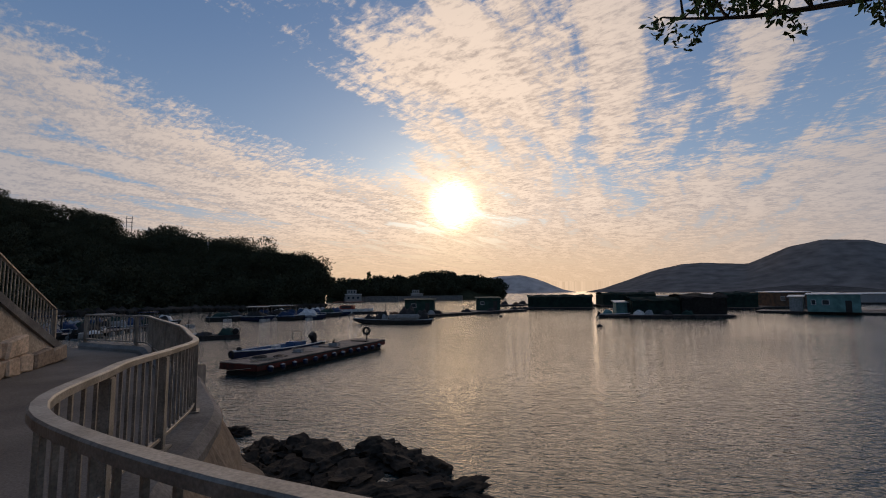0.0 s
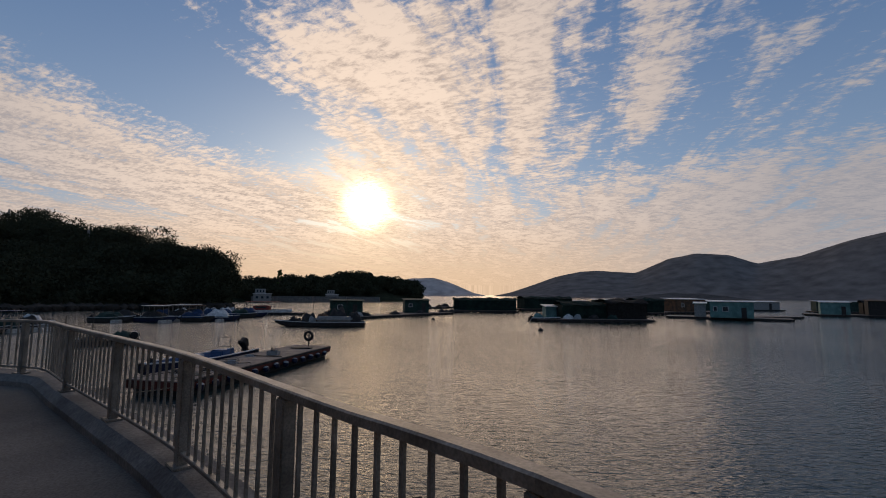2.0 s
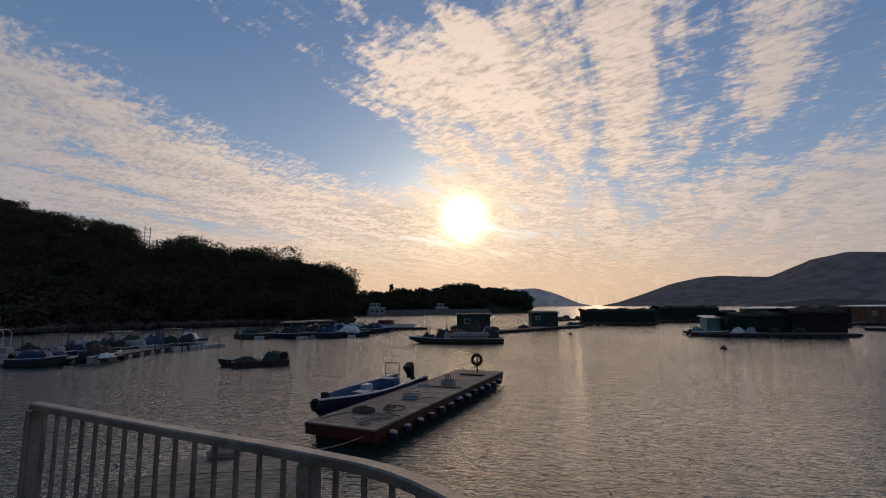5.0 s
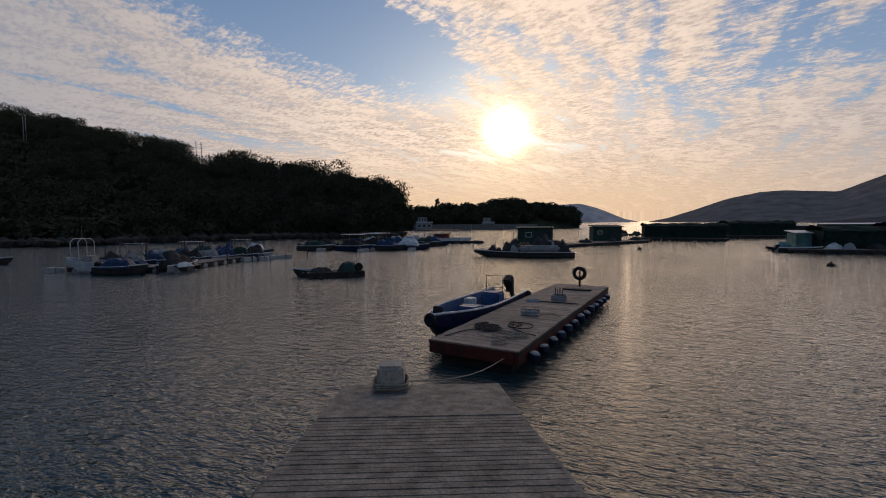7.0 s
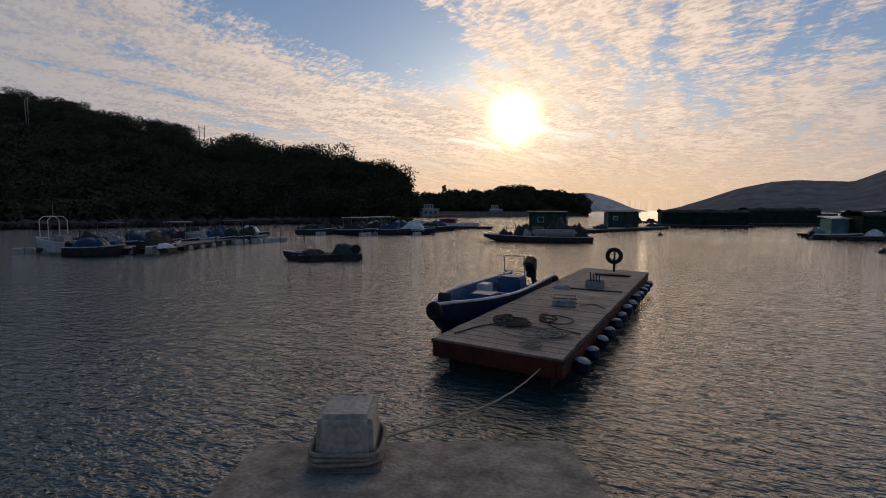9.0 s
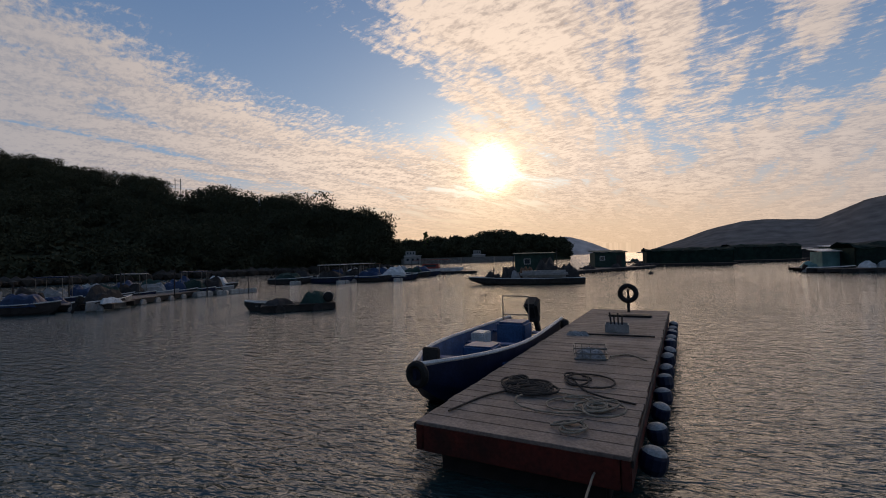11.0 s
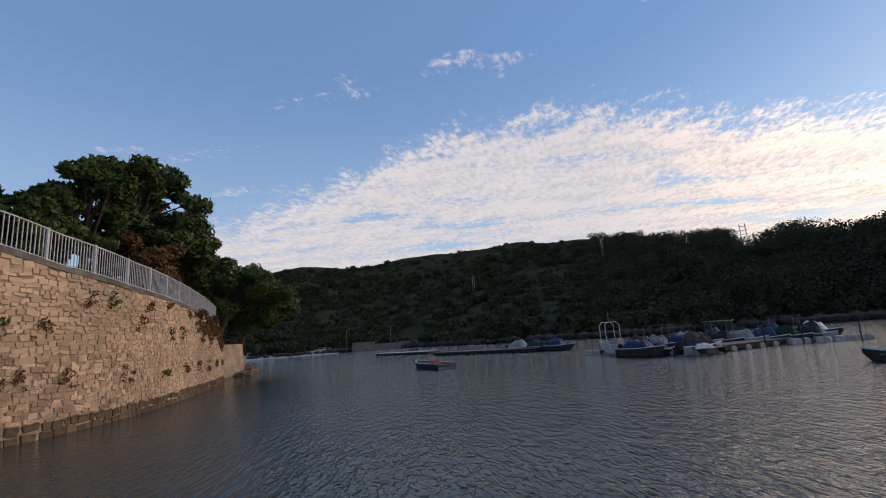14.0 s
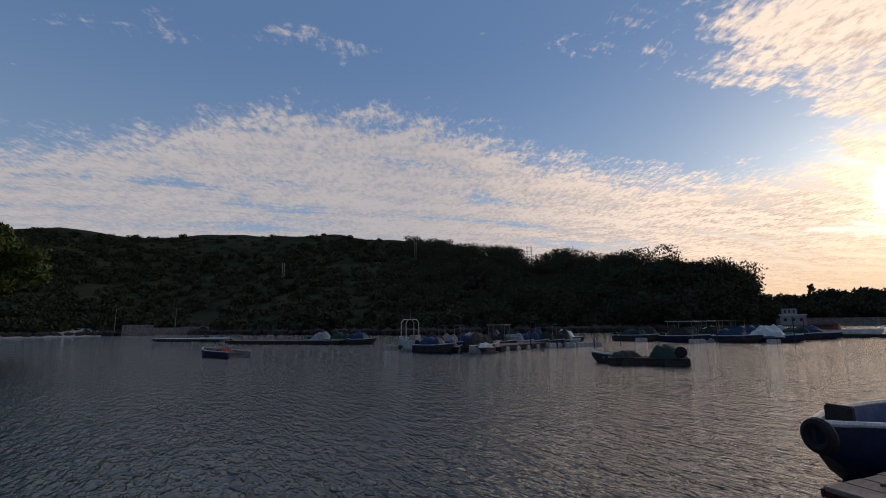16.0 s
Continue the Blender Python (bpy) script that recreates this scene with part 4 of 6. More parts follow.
def raft(at, yaw, L, W, label, group="floating rafts", plank=0.45, drums=True, z=0.42, mat=None, drum_mat=None):
    """A floating platform: bearers, deck boards, drum floats."""
    th = thing("raft", (at[0], at[1], 0.0), label, "raft", group, yaw)
    for sg in (1, -1):
        part("bearer", box(bmesh.new(), (0, sg * (W / 2 - 0.12), z - 0.20), (L, 0.14, 0.30), 0, 0.01), M["dark"], th)
    n = max(3, int(L / plank))
    me = None
    for i in range(n):
        if me is None:
            bm = box(bmesh.new(), (0, 0, 0), (L / n - 0.03, W, 0.05), 0, 0.008)
            o = part("plank", bm, mat or M["plank"], th)
            me = o.data
        else:
            o = new("plank", me)
            o.parent = th
        o.location = (-L / 2 + (i + 0.5) * L / n, 0, z - 0.022 + 0.004 * ((i * 7) % 3))
    if drums:
        k = max(2, int(L / 1.5))
        dm = None
        for i in range(k):
            for sg in (1, -1):
                if dm is None:
                    bm = bmesh.new()
                    lathe(bm, [(0.2, -0.45), (0.28, -0.42), (0.29, -0.15), (0.27, -0.13), (0.29, -0.1), (0.29, 0.1), (0.27, 0.13), (0.29, 0.15), (0.28, 0.42), (0.2, 0.45)], 12, m=Matrix.Rotation(radians(90), 4, "X"))
                    o = part("float", bm, drum_mat or M["dark"], th)
                    dm = o.data
                else:
                    o = new("float", dm)
                    o.parent = th
                o.location = (-L / 2 + (i + 0.5) * L / k, sg * (W / 2 - 0.36), 0.05)
    return th


def hut(at, yaw, L, W, H, label, wall, roof, z=0.42, group="raft huts", windows=(), door=True, slope=0.25):
    th = thing("hut", (at[0], at[1], z), label, "hut", group, yaw)
    part("wall", box(bmesh.new(), (0, 0, H / 2), (L, W, H), 0, 0.03), wall, th)
    bm = bmesh.new()
    box(bm, (0, 0, H + 0.06 + slope / 2), (L + 0.5, W + 0.5, 0.1), 0, 0.02)
    for v in bm.verts:
        v.co.z += slope * (v.co.y / (W + 0.5))
    part("roof", bm, roof, th)
    for x, zz, w, h in windows:
        f = part("window", box(bmesh.new(), (x, -W / 2 - 0.008, zz), (w + 0.12, 0.03, h + 0.12), 0, 0.008), M["white"], th)
        part("pane", box(bmesh.new(), (x, -W / 2 - 0.022, zz), (w, 0.02, h), 0), M["glass"], f)
    if door:
        part("door", box(bmesh.new(), (L * 0.28, -W / 2 - 0.01, 0.9), (0.75, 0.03, 1.8), 0, 0.01), M["dark"], th)
    for i in range(int(L / 0.6)):
        part("batten", box(bmesh.new(), (-L / 2 + 0.3 + i * 0.6, -W / 2 - 0.004, H / 2), (0.04, 0.02, H - 0.05), 0), wall, th)
    return th


def canvas_shed(at, yaw, L, W, H, label, mat, z=0.42, group="raft sheds", seed=0, sides=True):
    """Poles with a slack roof sheet and hanging side sheets."""
    th = thing("shed", (at[0], at[1], z), label, "shed", group, yaw)
    n = max(2, int(L / 2.5))
    for i in range(n + 1):
        for sg in (1, -1):
            part("pole", tube(bmesh.new(), [(-L / 2 + L * i / n, sg * (W / 2 - 0.12), 0), (-L / 2 + L * i / n, sg * (W / 2 - 0.12), H)], 0.04, 6), M["dark"], th)
    def sheet(fn, nu, nv):
        bm = bmesh.new()
        g = [[bm.verts.new(fn(u / nu, v / nv)) for v in range(nv + 1)] for u in range(nu + 1)]
        for u in range(nu):
            for v in range(nv):
                bm.faces.new((g[u][v], g[u + 1][v], g[u + 1][v + 1], g[u][v + 1]))
        r = bmesh.ops.solidify(bm, geom=bm.faces[:], thickness=0.025)
        return bm
    nz = lambda x, y: noise.noise(Vector((x * 0.7 + seed * 5, y * 0.9, seed)))
    part("roof", sheet(lambda u, v: (-L / 2 - 0.3 + (L + 0.6) * u, (v - 0.5) * (W + 0.5), H + 0.06 + 0.55 * (1 - (2 * v - 1) ** 2) - 0.18 * abs(math.sin(u * n * math.pi)) + 0.32 * nz(u * L, v * W)), 24, 8), mat, th)
    if sides:
        for sg in (1, -1):
            part("side_sheet", sheet(lambda u, v: (-L / 2 + L * u, sg * (W / 2 + 0.10 + 0.12 * nz(u * L, v * 2 + sg)), 0.03 + (H - 0.03) * v), 26, 5), mat, th)
            part("end_sheet", sheet(lambda u, v: (sg * (L / 2 + 0.05 + 0.1 * nz(u * W, v)), (u - 0.5) * W, 0.03 + (H - 0.03) * v), 10, 4), mat, th)
    return th


def gear(at, z, label, seed, mat, size=(1.0, 0.8, 0.5), name="gear_heap", cat="gear"):
    th = thing(name, (at[0], at[1], z), label, cat, "raft gear", seed * 37 % 180)
    part("cover", tarp_mesh(size[0], size[1], size[2], seed), mat, th)
    return th


def pontoon():
    az = math.atan2(1.62, 12.2)
    c = Vector((-2.55, 8.86))
    L, W, Z = 12.3, 2.5, 0.63
    yaw = 90 - math.degrees(az)
    th = thing("pontoon", (c.x, c.y, 0), "long plank-decked mooring pontoon with rusty red steel sides", "pontoon", yaw=yaw)
    # x runs from the near end to the far end; y to the left
    for sg in (1, -1):
        part("side_beam", box(bmesh.new(), (0, sg * (W / 2 - 0.05), 0.43), (L - 0.02, 0.10, 0.32), 0, 0.012), M["red"], th)
        part("end_beam", box(bmesh.new(), (sg * (L / 2 - 0.05), 0, 0.43), (0.10, W - 0.22, 0.32), 0, 0.012), M["red"], th)
        part("edge_strip", box(bmesh.new(), (0, sg * (W / 2 + 0.012), 0.56), (L, 0.025, 0.08), 0, 0.006), M["dark"], th)
    part("hull_float", box(bmesh.new(), (0, 0, 0.0), (L - 0.4, W - 0.5, 0.56), 0, 0.03), M["black"], th)
    n = 42
    rg = random.Random(4)
    ms = []
    for k in range(3):
        bm = box(bmesh.new(), (0, 0, 0), (L / n - 0.012 - 0.003 * k, W - 0.01, 0.045), 0, 0.005)
        for v in bm.verts:
            v.co.z += 0.004 * noise.noise(v.co * 3 + Vector((k, 0, 0)))
        me = bpy.data.meshes.new("plank")
        bm.to_mesh(me)
        bm.free()
        me.materials.append(M["plank"])
        ms.append(me)
    for i in range(n):
        o = new("plank", ms[i % 3])
        o.parent = th
        o.matrix_basis = pose(-L / 2 + (i + 0.5) * L / n, rg.uniform(-0.012, 0.012), Z - 0.022 + rg.uniform(-0.003, 0.003))
    bm = bmesh.new()
    lathe(bm, [(0.05, -0.17), (0.13, -0.14), (0.165, -0.06), (0.165, 0.07), (0.155, 0.105)], 12)
    fm = bpy.data.meshes.new("fender")
    bm.to_mesh(fm)
    bm.free()
    fm.materials.append(M["blue"])
    bm = bmesh.new()
    lathe(bm, [(0.15, 0.106), (0.125, 0.135), (0.085, 0.158), (0.04, 0.17), (0.02, 0.175)], 12)
    cm = bpy.data.meshes.new("cap")
    bm.to_mesh(cm)
    bm.free()
    cm.materials.append(M["grey"])
    for i in range(13):
        x = -L / 2 + 0.75 + i * 0.87
        o = new("fender", fm)
        o.parent = th
        o.matrix_basis = pose(x, -W / 2 - 0.15, 0.34 + rg.uniform(-0.05, 0.03), rg.uniform(-12, 12), rg.uniform(-12, 12), 0) @ Matrix.Scale(rg.uniform(0.8, 0.95), 4)
        q = new("cap", cm)
        q.parent = o
    return th, yaw, c


PON, PON_YAW, PON_C = pontoon()


def on_pontoon(x, y, z=0.63):
    p = Matrix.Rotation(radians(PON_YAW), 3, "Z") @ Vector((x, y, 0))
    return (PON_C.x + p.x, PON_C.y + p.y, z)


def pontoon_things():
    # tyre on a post
    th = thing("tyre_stand", on_pontoon(5.55, -0.05), "old car tyre hung upright on a short post", "tyre", yaw=PON_YAW)
    part("post", tube(bmesh.new(), [(0, 0, 0), (0.02, 0, 0.5), (0.02, 0, 0.78)], 0.05, 8), M["dark"], th)
    bm = bmesh.new()
    torus(bm, (-0.06, 0, 0.64), 0.25, 0.085, Matrix.Rotation(radians(90), 3, "Y"), 24, 10)
    part("tyre", bm, M["black"], th)
    part("lashing", torus(bmesh.new(), (-0.03, 0.0, 0.80), 0.09, 0.016, Matrix.Rotation(radians(90), 3, "X"), 14, 6), M["rope"], th)
    # grey crate with upright stakes
    th = thing("crate", on_pontoon(1.45, -0.18), "grey plastic crate holding short stakes", "crate", yaw=PON_YAW + 8)
    W = (0.42, 0.55, 0.2)
    for x, y, sx, sy in ((W[0] / 2, 0, 0.025, W[1]), (-W[0] / 2, 0, 0.025, W[1]), (0, W[1] / 2, W[0] - 0.03, 0.025), (0, -W[1] / 2, W[0] - 0.03, 0.025)):
        part("side", box(bmesh.new(), (x, y, 0.1), (sx, sy, 0.2), 0, 0.005), M["grey"], th)
    part("bottom", box(bmesh.new(), (0, 0, 0.012), (W[0] - 0.03, W[1] - 0.03, 0.02)), M["grey"], th)
    for k in range(4):
        part("stake", tube(bmesh.new(), [(-0.1 + 0.06 * k, -0.12 + 0.08 * k, 0.022), (-0.1 + 0.07 * k, -0.13 + 0.1 * k, 0.42 + 0.05 * (k % 2))], 0.02, 6), M["dark"], th)
    # wire basket of netting
    th = thing("wire_basket", on_pontoon(-1.85, -0.1), "low wire basket full of pale netting", "basket", yaw=PON_YAW + 12)
    for z in (0.02, 0.12, 0.22):
        part("hoop", tube(bmesh.new(), [(-0.22, -0.3, z), (0.22, -0.3, z), (0.25, 0.3, z), (-0.25, 0.3, z)], 0.012, 5, closed=True), M["steel"], th)
    for k in range(12):
        a = k / 12 * math.tau
        part("wire", tube(bmesh.new(), [(0.23 * math.cos(a), 0.3 * math.sin(a), 0.01), (0.24 * math.cos(a), 0.31 * math.sin(a), 0.23)], 0.006, 4), M["steel"], th)
    o = part("net", tarp_mesh(0.42, 0.55, 0.2, 3), M["grey"], th)
    o.location = (0, 0, 0.02)
    # boat hook with a rag
    th = thing("boat_hook", on_pontoon(0.65, -0.15), "long dark boat hook lying across the deck", "boat hook", yaw=PON_YAW)
    part("shaft", tube(bmesh.new(), [(-0.05, 0.75, 0.03), (0.12, -0.95, 0.025)], 0.022, 6), M["dark"], th)
    o = part("rag", tarp_mesh(0.3, 0.55, 0.12, 8), M["grey"], th)
    o.location = (-0.05, 0.78, 0.0)
    th = thing("rubber_mat", on_pontoon(4.4, -0.2), "black rubber mat on the deck", "mat", yaw=PON_YAW + 3)
    bm = bmesh.new()
    box(bm, (0, 0, 0.03), (0.38, 1.25, 0.06), 0, 0.015)
    part("mat", bm, M["black"], th)
    # ropes in loose coils
    def coil(at, label, mat, seed, n=5, R=0.3, r=0.014):
        rg = random.Random(seed)
        t = thing("rope", on_pontoon(*at), label, "rope", "deck ropes", rg.uniform(0, 180))
        bm = bmesh.new()
        pts = []
        for i in range(n * 16):
            a = i / 16 * math.tau
            rr = R * (0.65 + 0.95 * noise.noise(Vector((i * 0.06, seed, 0))))
            pts.append((rr * math.cos(a) * 1.25 + 0.34 * noise.noise(Vector((i * 0.07, 5, seed))), rr * math.sin(a) + 0.30 * noise.noise(Vector((9, i * 0.06, seed))), r + 0.035 * (0.5 + 0.5 * noise.noise(Vector((i * 0.2, seed, 7)))) + 0.004 * (i // 16)))
        tube(bm, pts, r, 6)
        part("coil", bm, mat, t)
    coil((-4.35, 0.35), "tangled dark mooring rope on the planks", M["rope_dark"], 2, 7, 0.36, 0.018)
    coil((-4.1, 0.62), "small heap of dark rope on the planks", M["rope_dark"], 12, 5, 0.22, 0.018)
    coil((-4.75, -0.35), "loose pale rope loops on the planks", M["rope"], 14, 3, 0.42, 0.012)
    coil((-4.85, -0.72), "coiled pale rope near the deck edge", M["rope"], 3, 6, 0.26)
    coil((-3.6, -0.25), "loose dark rope loops on the planks", M["rope_dark"], 5, 3, 0.36)
    coil((-5.6, -0.55), "pale rope hanging over the deck end", M["rope"], 7, 3, 0.16)

    def line(label, mat, pts, r=0.014, name="rope", sag=0.0):
        p0, p1 = Vector(pts[0]), Vector(pts[-1])
        t = thing(name, p0, label, "rope", "deck ropes")
        bm = bmesh.new()
        cp = curve_pts([Vector(p) - p0 for p in pts], 0.08)
        tube(bm, [p + Vector((0.015 * noise.noise(p * 3), 0.015 * noise.noise(p * 3 + Vector((9, 0, 0))), 0)) for p in cp], r, 6)
        part("strand", bm, mat, t)
    line("long dark rope trailing across the planks", M["rope_dark"], [on_pontoon(-3.5, -0.1, 0.648), on_pontoon(-4.2, -0.5, 0.648), on_pontoon(-4.5, -1.15, 0.648)])
    line("dark rope trailing to the deck corner", M["rope_dark"], [on_pontoon(-4.4, 0.45, 0.648), on_pontoon(-4.9, 0.8, 0.648), on_pontoon(-5.7, 1.0, 0.648)])
    line("pale rope lying beside the basket", M["rope"], [on_pontoon(-1.7, -0.45, 0.648), on_pontoon(-1.4, -0.75, 0.648), on_pontoon(-1.8, -1.1, 0.648)])
    end = pier_pt(PLEN - 0.15, -0.25, 0.12)
    a = Vector(on_pontoon(-6.18, -0.9, 0.42))
    m1 = a.lerp(end, 0.35) - Vector((0, 0, 0.16))
    m2 = a.lerp(end, 0.7) - Vector((0, 0, 0.14))
    line("pale mooring line slung from pontoon to pier", M["rope"], [a, m1, m2, end], 0.012, "mooring_line")


pontoon_things()


def blue_boat():
    th = thing("motor_boat", (-4.93, 8.2, 0), "dark blue open motor boat with white gunwale moored at the pontoon", "boat", yaw=270 - 6.5)
    L, B, H = 7.3, 1.95, 0.72
    hull_parts(th, L, B, H, M["blue"], M["blue_in"], rise=0.16, draft=0.2, thwarts=3, deck=0.14)
    outboard(th, -L / 2 + 0.02, 0.78, 0.0, k=1.35)
    # console with rail frame
    part("console", box(bmesh.new(), (-1.3, 0.1, 0.64), (0.7, 0.75, 0.62), 0, 0.06), M["blue_in"], th)
    bm = bmesh.new()
    for y in (-0.36, 0.36):
        tube(bm, [(-1.75, y, 0.5), (-1.75, y, 1.55)], 0.018, 6)
    tube(bm, [(-1.75, -0.36, 1.55), (-1.75, 0.36, 1.55)], 0.018, 6)
    tube(bm, [(-1.75, -0.36, 1.05), (-1.75, 0.36, 1.05)], 0.018, 6)
    part("rail_frame", bm, M["steel"], th, "thin pale tube frame")
    part("box_seat", box(bmesh.new(), (0.7, 0.0, 0.55), (0.6, 0.7, 0.3), 0, 0.04), M["blue_in"], th)
    part("locker", box(bmesh.new(), (-0.35, -0.45, 0.62), (0.5, 0.35, 0.35), 0, 0.03), M["white"], th)
    part("bow_bitt", box(bmesh.new(), (L / 2 - 0.6, 0, 0.92), (0.10, 0.32, 0.30), 0, 0.02), M["dark"], th)
    bm = bmesh.new()
    torus(bm, (L / 2 - 0.02, 0.05, 0.74), 0.16, 0.07, Matrix.Rotation(radians(90), 3, "Y") @ Matrix.Rotation(radians(10), 3, "X"), 20, 8)
    part("tyre_fender", bm, M["black"], th, "black tyre fender on the bow")
    bm = bmesh.new()
    lathe(bm, [(0.06, -0.16), (0.11, -0.12), (0.12, 0.0), (0.11, 0.12), (0.06, 0.16)], 10, at=(-L / 2 + 0.5, 0.0, 0))
    bmesh.ops.translate(bm, vec=(0, B / 2 + 0.02, 0.62), verts=bm.verts[:])
    part("fender", bm, M["black"], th)


blue_boat()


# ------------------------------------------------------------------ work barge with a green cabin
def barge():
    yaw = 195
    th = thing("work_barge", (-9.9, 39.9, 0), "low dark work barge piled with nets and a pale skiff", "barge", yaw=yaw)
    hull_parts(th, 10.4, 3.2, 0.50, M["dark"], M["dark"], rise=0.2, thwarts=0, deck=0.95)
    part("skiff", box(bmesh.new(), (-1.6, 1.15, 0.92), (4.2, 0.8, 0.62), 0, 0.2), M["grey"], th, "small pale upturned skiff")
    # heaps of nets and deck clutter, each drawn as a slack lumpy sheet
    for x, y, l, w, h, m in ((-3.9, 0, 1.9, 2.0, 1.5, "dark"), (-2.0, -0.3, 2.4, 2.2, 1.9, "dark"), (-0.2, -0.4, 1.6, 1.8, 1.5, "rust"), (1.4, 0.1, 1.7, 1.7, 1.25, "dark"), (3.0, 0, 1.6, 1.3, 0.75, "dark"), (0.9, 0.7, 0.9, 0.7, 0.8, "grey")):
        o = part("tarpaulin", tarp_mesh(l, w, h, int(x * 3) + 20, 0.55), M[m], th)
        o.location = (x, y, 0.5)
    for x, h in ((-3.0, 3.3), (1.0, 2.6)):
        part("mast", tube(bmesh.new(), [(x, -0.4, 0.5), (x, -0.4, h)], 0.035, 6), M["dark"], th)
    for x in (2.0, 2.9):
        for sg in (1, -1):
            part("frame_post", tube(bmesh.new(), [(x, sg * 0.8, 0.5), (x, sg * 0.8, 1.6)], 0.03, 6), M["dark"], th)
        part("frame_bar", tube(bmesh.new(), [(x, -0.8, 1.6), (x, 0.8, 1.6)], 0.03, 6), M["dark"], th)


barge()

raft((-12.0, 57.8), 12, 7.0, 5.0, "plank raft under a tall green hut", plank=0.9)
hut((-12.0, 58.0), 12, 4.9, 3.4, 2.3, "tall dark green sheet hut behind the work barge", M["green"], M["green"], windows=((-0.9, 1.4, 0.7, 0.6),), slope=0.15)
gear((-14.6, 56.2), 0.42, "dark heap of nets beside the green hut", 61, M["dark"], (1.4, 1.2, 1.0))
gear((-9.6, 56.4), 0.42, "heap of grey floats beside the green hut", 62, M["grey"], (1.3, 1.0, 0.9))

# ------------------------------------------------------------------ fish farm
raft((-4.5, 66), 60, 30, 3.0, "long narrow fish farm walkway raft", plank=1.2)
raft((-3.0, 73.5), 20, 7.5, 5, "raft under a green hut", plank=1.2)
hut((-3.0, 73.8), 15, 4.6, 3.4, 2.3, "small dark green hut on a fish farm raft", M["green"], M["green"], windows=((-1.2, 1.4, 0.6, 0.5),))
for i in range(4):
    gear((-9 + i * 3.6, 58 + i * 6.4), 0.42, "dark heap of nets on the walkway raft", 5 + i, M["dark"], (1.8, 1.2, 0.8))
for i in range(6):
    gear((1.5 + i * 0.9, 82 + i * 1.8), 0.2, "low dark floats and nets at the raft end", 25 + i, M["dark"], (1.6, 1.2, 0.6))
raft((10.5, 92), 5, 15, 6, "fish farm raft under a dark cover", plank=1.5)
canvas_shed((10.5, 92), 5, 14, 4.5, 2.3, "long fish farm shed covered in dark green sheet", M["green"], seed=1)
raft((27, 111), 20, 16, 6, "far fish farm raft under a dark cover", plank=1.5)
canvas_shed((27, 111), 20, 14, 4.5, 2.7, "far fish farm shed in dark sheet", M["green"], seed=2)

raft((26.4, 59.8), 6, 18, 6.5, "wide fish farm raft crowded with sheds", plank=0.9)
canvas_shed((25.2, 60.6), 6, 7.0, 4.2, 2.1, "green canvas shed on a crowded raft", M["green"], seed=3)
canvas_shed((31.6, 61.0), 8, 6.2, 4.5, 2.5, "dark green canvas shed at the raft end", M["dark"], seed=4)
hut((21.0, 61.8), 6, 2.6, 2.6, 1.7, "small pale teal hut beside canvas sheds", M["teal"], M["white"])
boat((19.2, 56.9), 5, 4.6, 1.4, "small work boat moored at the fish farm", M["dark"], M["grey"], motor=True, group="farm boats")
for i, (x, y, m) in enumerate(((22.8, 57.9, "white"), (24.2, 58.0, "grey"), (26.6, 57.8, "dark"), (29.5, 58.2, "green"), (18.5, 60.2, "teal"))):
    gear((x, y), 0.42, "heap of gear and sheets on the raft edge", 40 + i, M[m], (1.5, 1.2, 0.9))

raft((53.5, 72.0), -28, 19, 6.0, "broad plank raft carrying a teal house", plank=0.9)
raft((60.5, 77.0), 12, 18, 5.0, "low plank raft beside the teal house", plank=0.9)
hut((53.4, 70.2), -26, 6.4, 4.4, 2.7, "teal sheet-metal house with a pale flat roof", M["teal"], M["white"], windows=((-0.9, 1.5, 0.8, 0.7), (-2.4, 1.5, 0.5, 0.7)), slope=0.15)
hut((49.5, 73.0), -26, 1.8, 2.6, 2.3, "narrow pale shed beside the teal house", M["grey"], M["white"], door=False)
raft((60, 101.5), 20, 18, 6, "far raft with a rusty shed", plank=1.5)
hut((59, 101.5), 22, 9.0, 4.5, 2.9, "dark rusty sheet shed with a pale roof", M["rust"], M["white"], windows=((-2.5, 1.6, 0.9, 0.8),))
canvas_shed((46.5, 92), 10, 6.5, 4.0, 2.8, "dark green shed far out on the fish farm", M["green"], z=0.2, seed=8)
raft((46.5, 92), 10, 7.5, 5, "raft under a green shed", plank=1.5)
raft((93, 93), -25, 20, 7, "outer raft with mixed sheds", plank=1.5)
hut((88, 94), -30, 5.0, 4.0, 2.6, "pale teal shed on the outer raft", M["teal"], M["white"])
hut((95.5, 90.5), -30, 5.5, 4.0, 3.0, "dark timber shed on the outer raft", M["dark"], M["rust"])
canvas_shed((101, 96), -30, 9, 5, 2.6, "dark canvas shed on the outer raft", M["dark"], z=0.42, seed=9)
for i, (x, y, L, m, h) in enumerate(((36, 128, 12, "dark", 1.9), (52, 132, 14, "green", 2.3), (74, 128, 14, "teal", 2.4), (92, 130, 12, "grey", 2.2), (108, 118, 13, "green", 2.6), (122, 112, 13, "dark", 2.6), (134, 100, 12, "teal", 2.6), (70, 112, 10, "green", 2.4), (128, 85, 14, "rust", 2.8))):
    raft((x, y), 8 * (i % 3) - 25 * (x > 100), L + 2, 6, "distant fish farm raft", "distant rafts", plank=2.0)
    hut((x, y), 8 * (i % 3) - 25 * (x > 100), L, 4, h, "distant low fish farm shed", M[m], M["white" if i % 2 else "grey"], group="distant sheds")


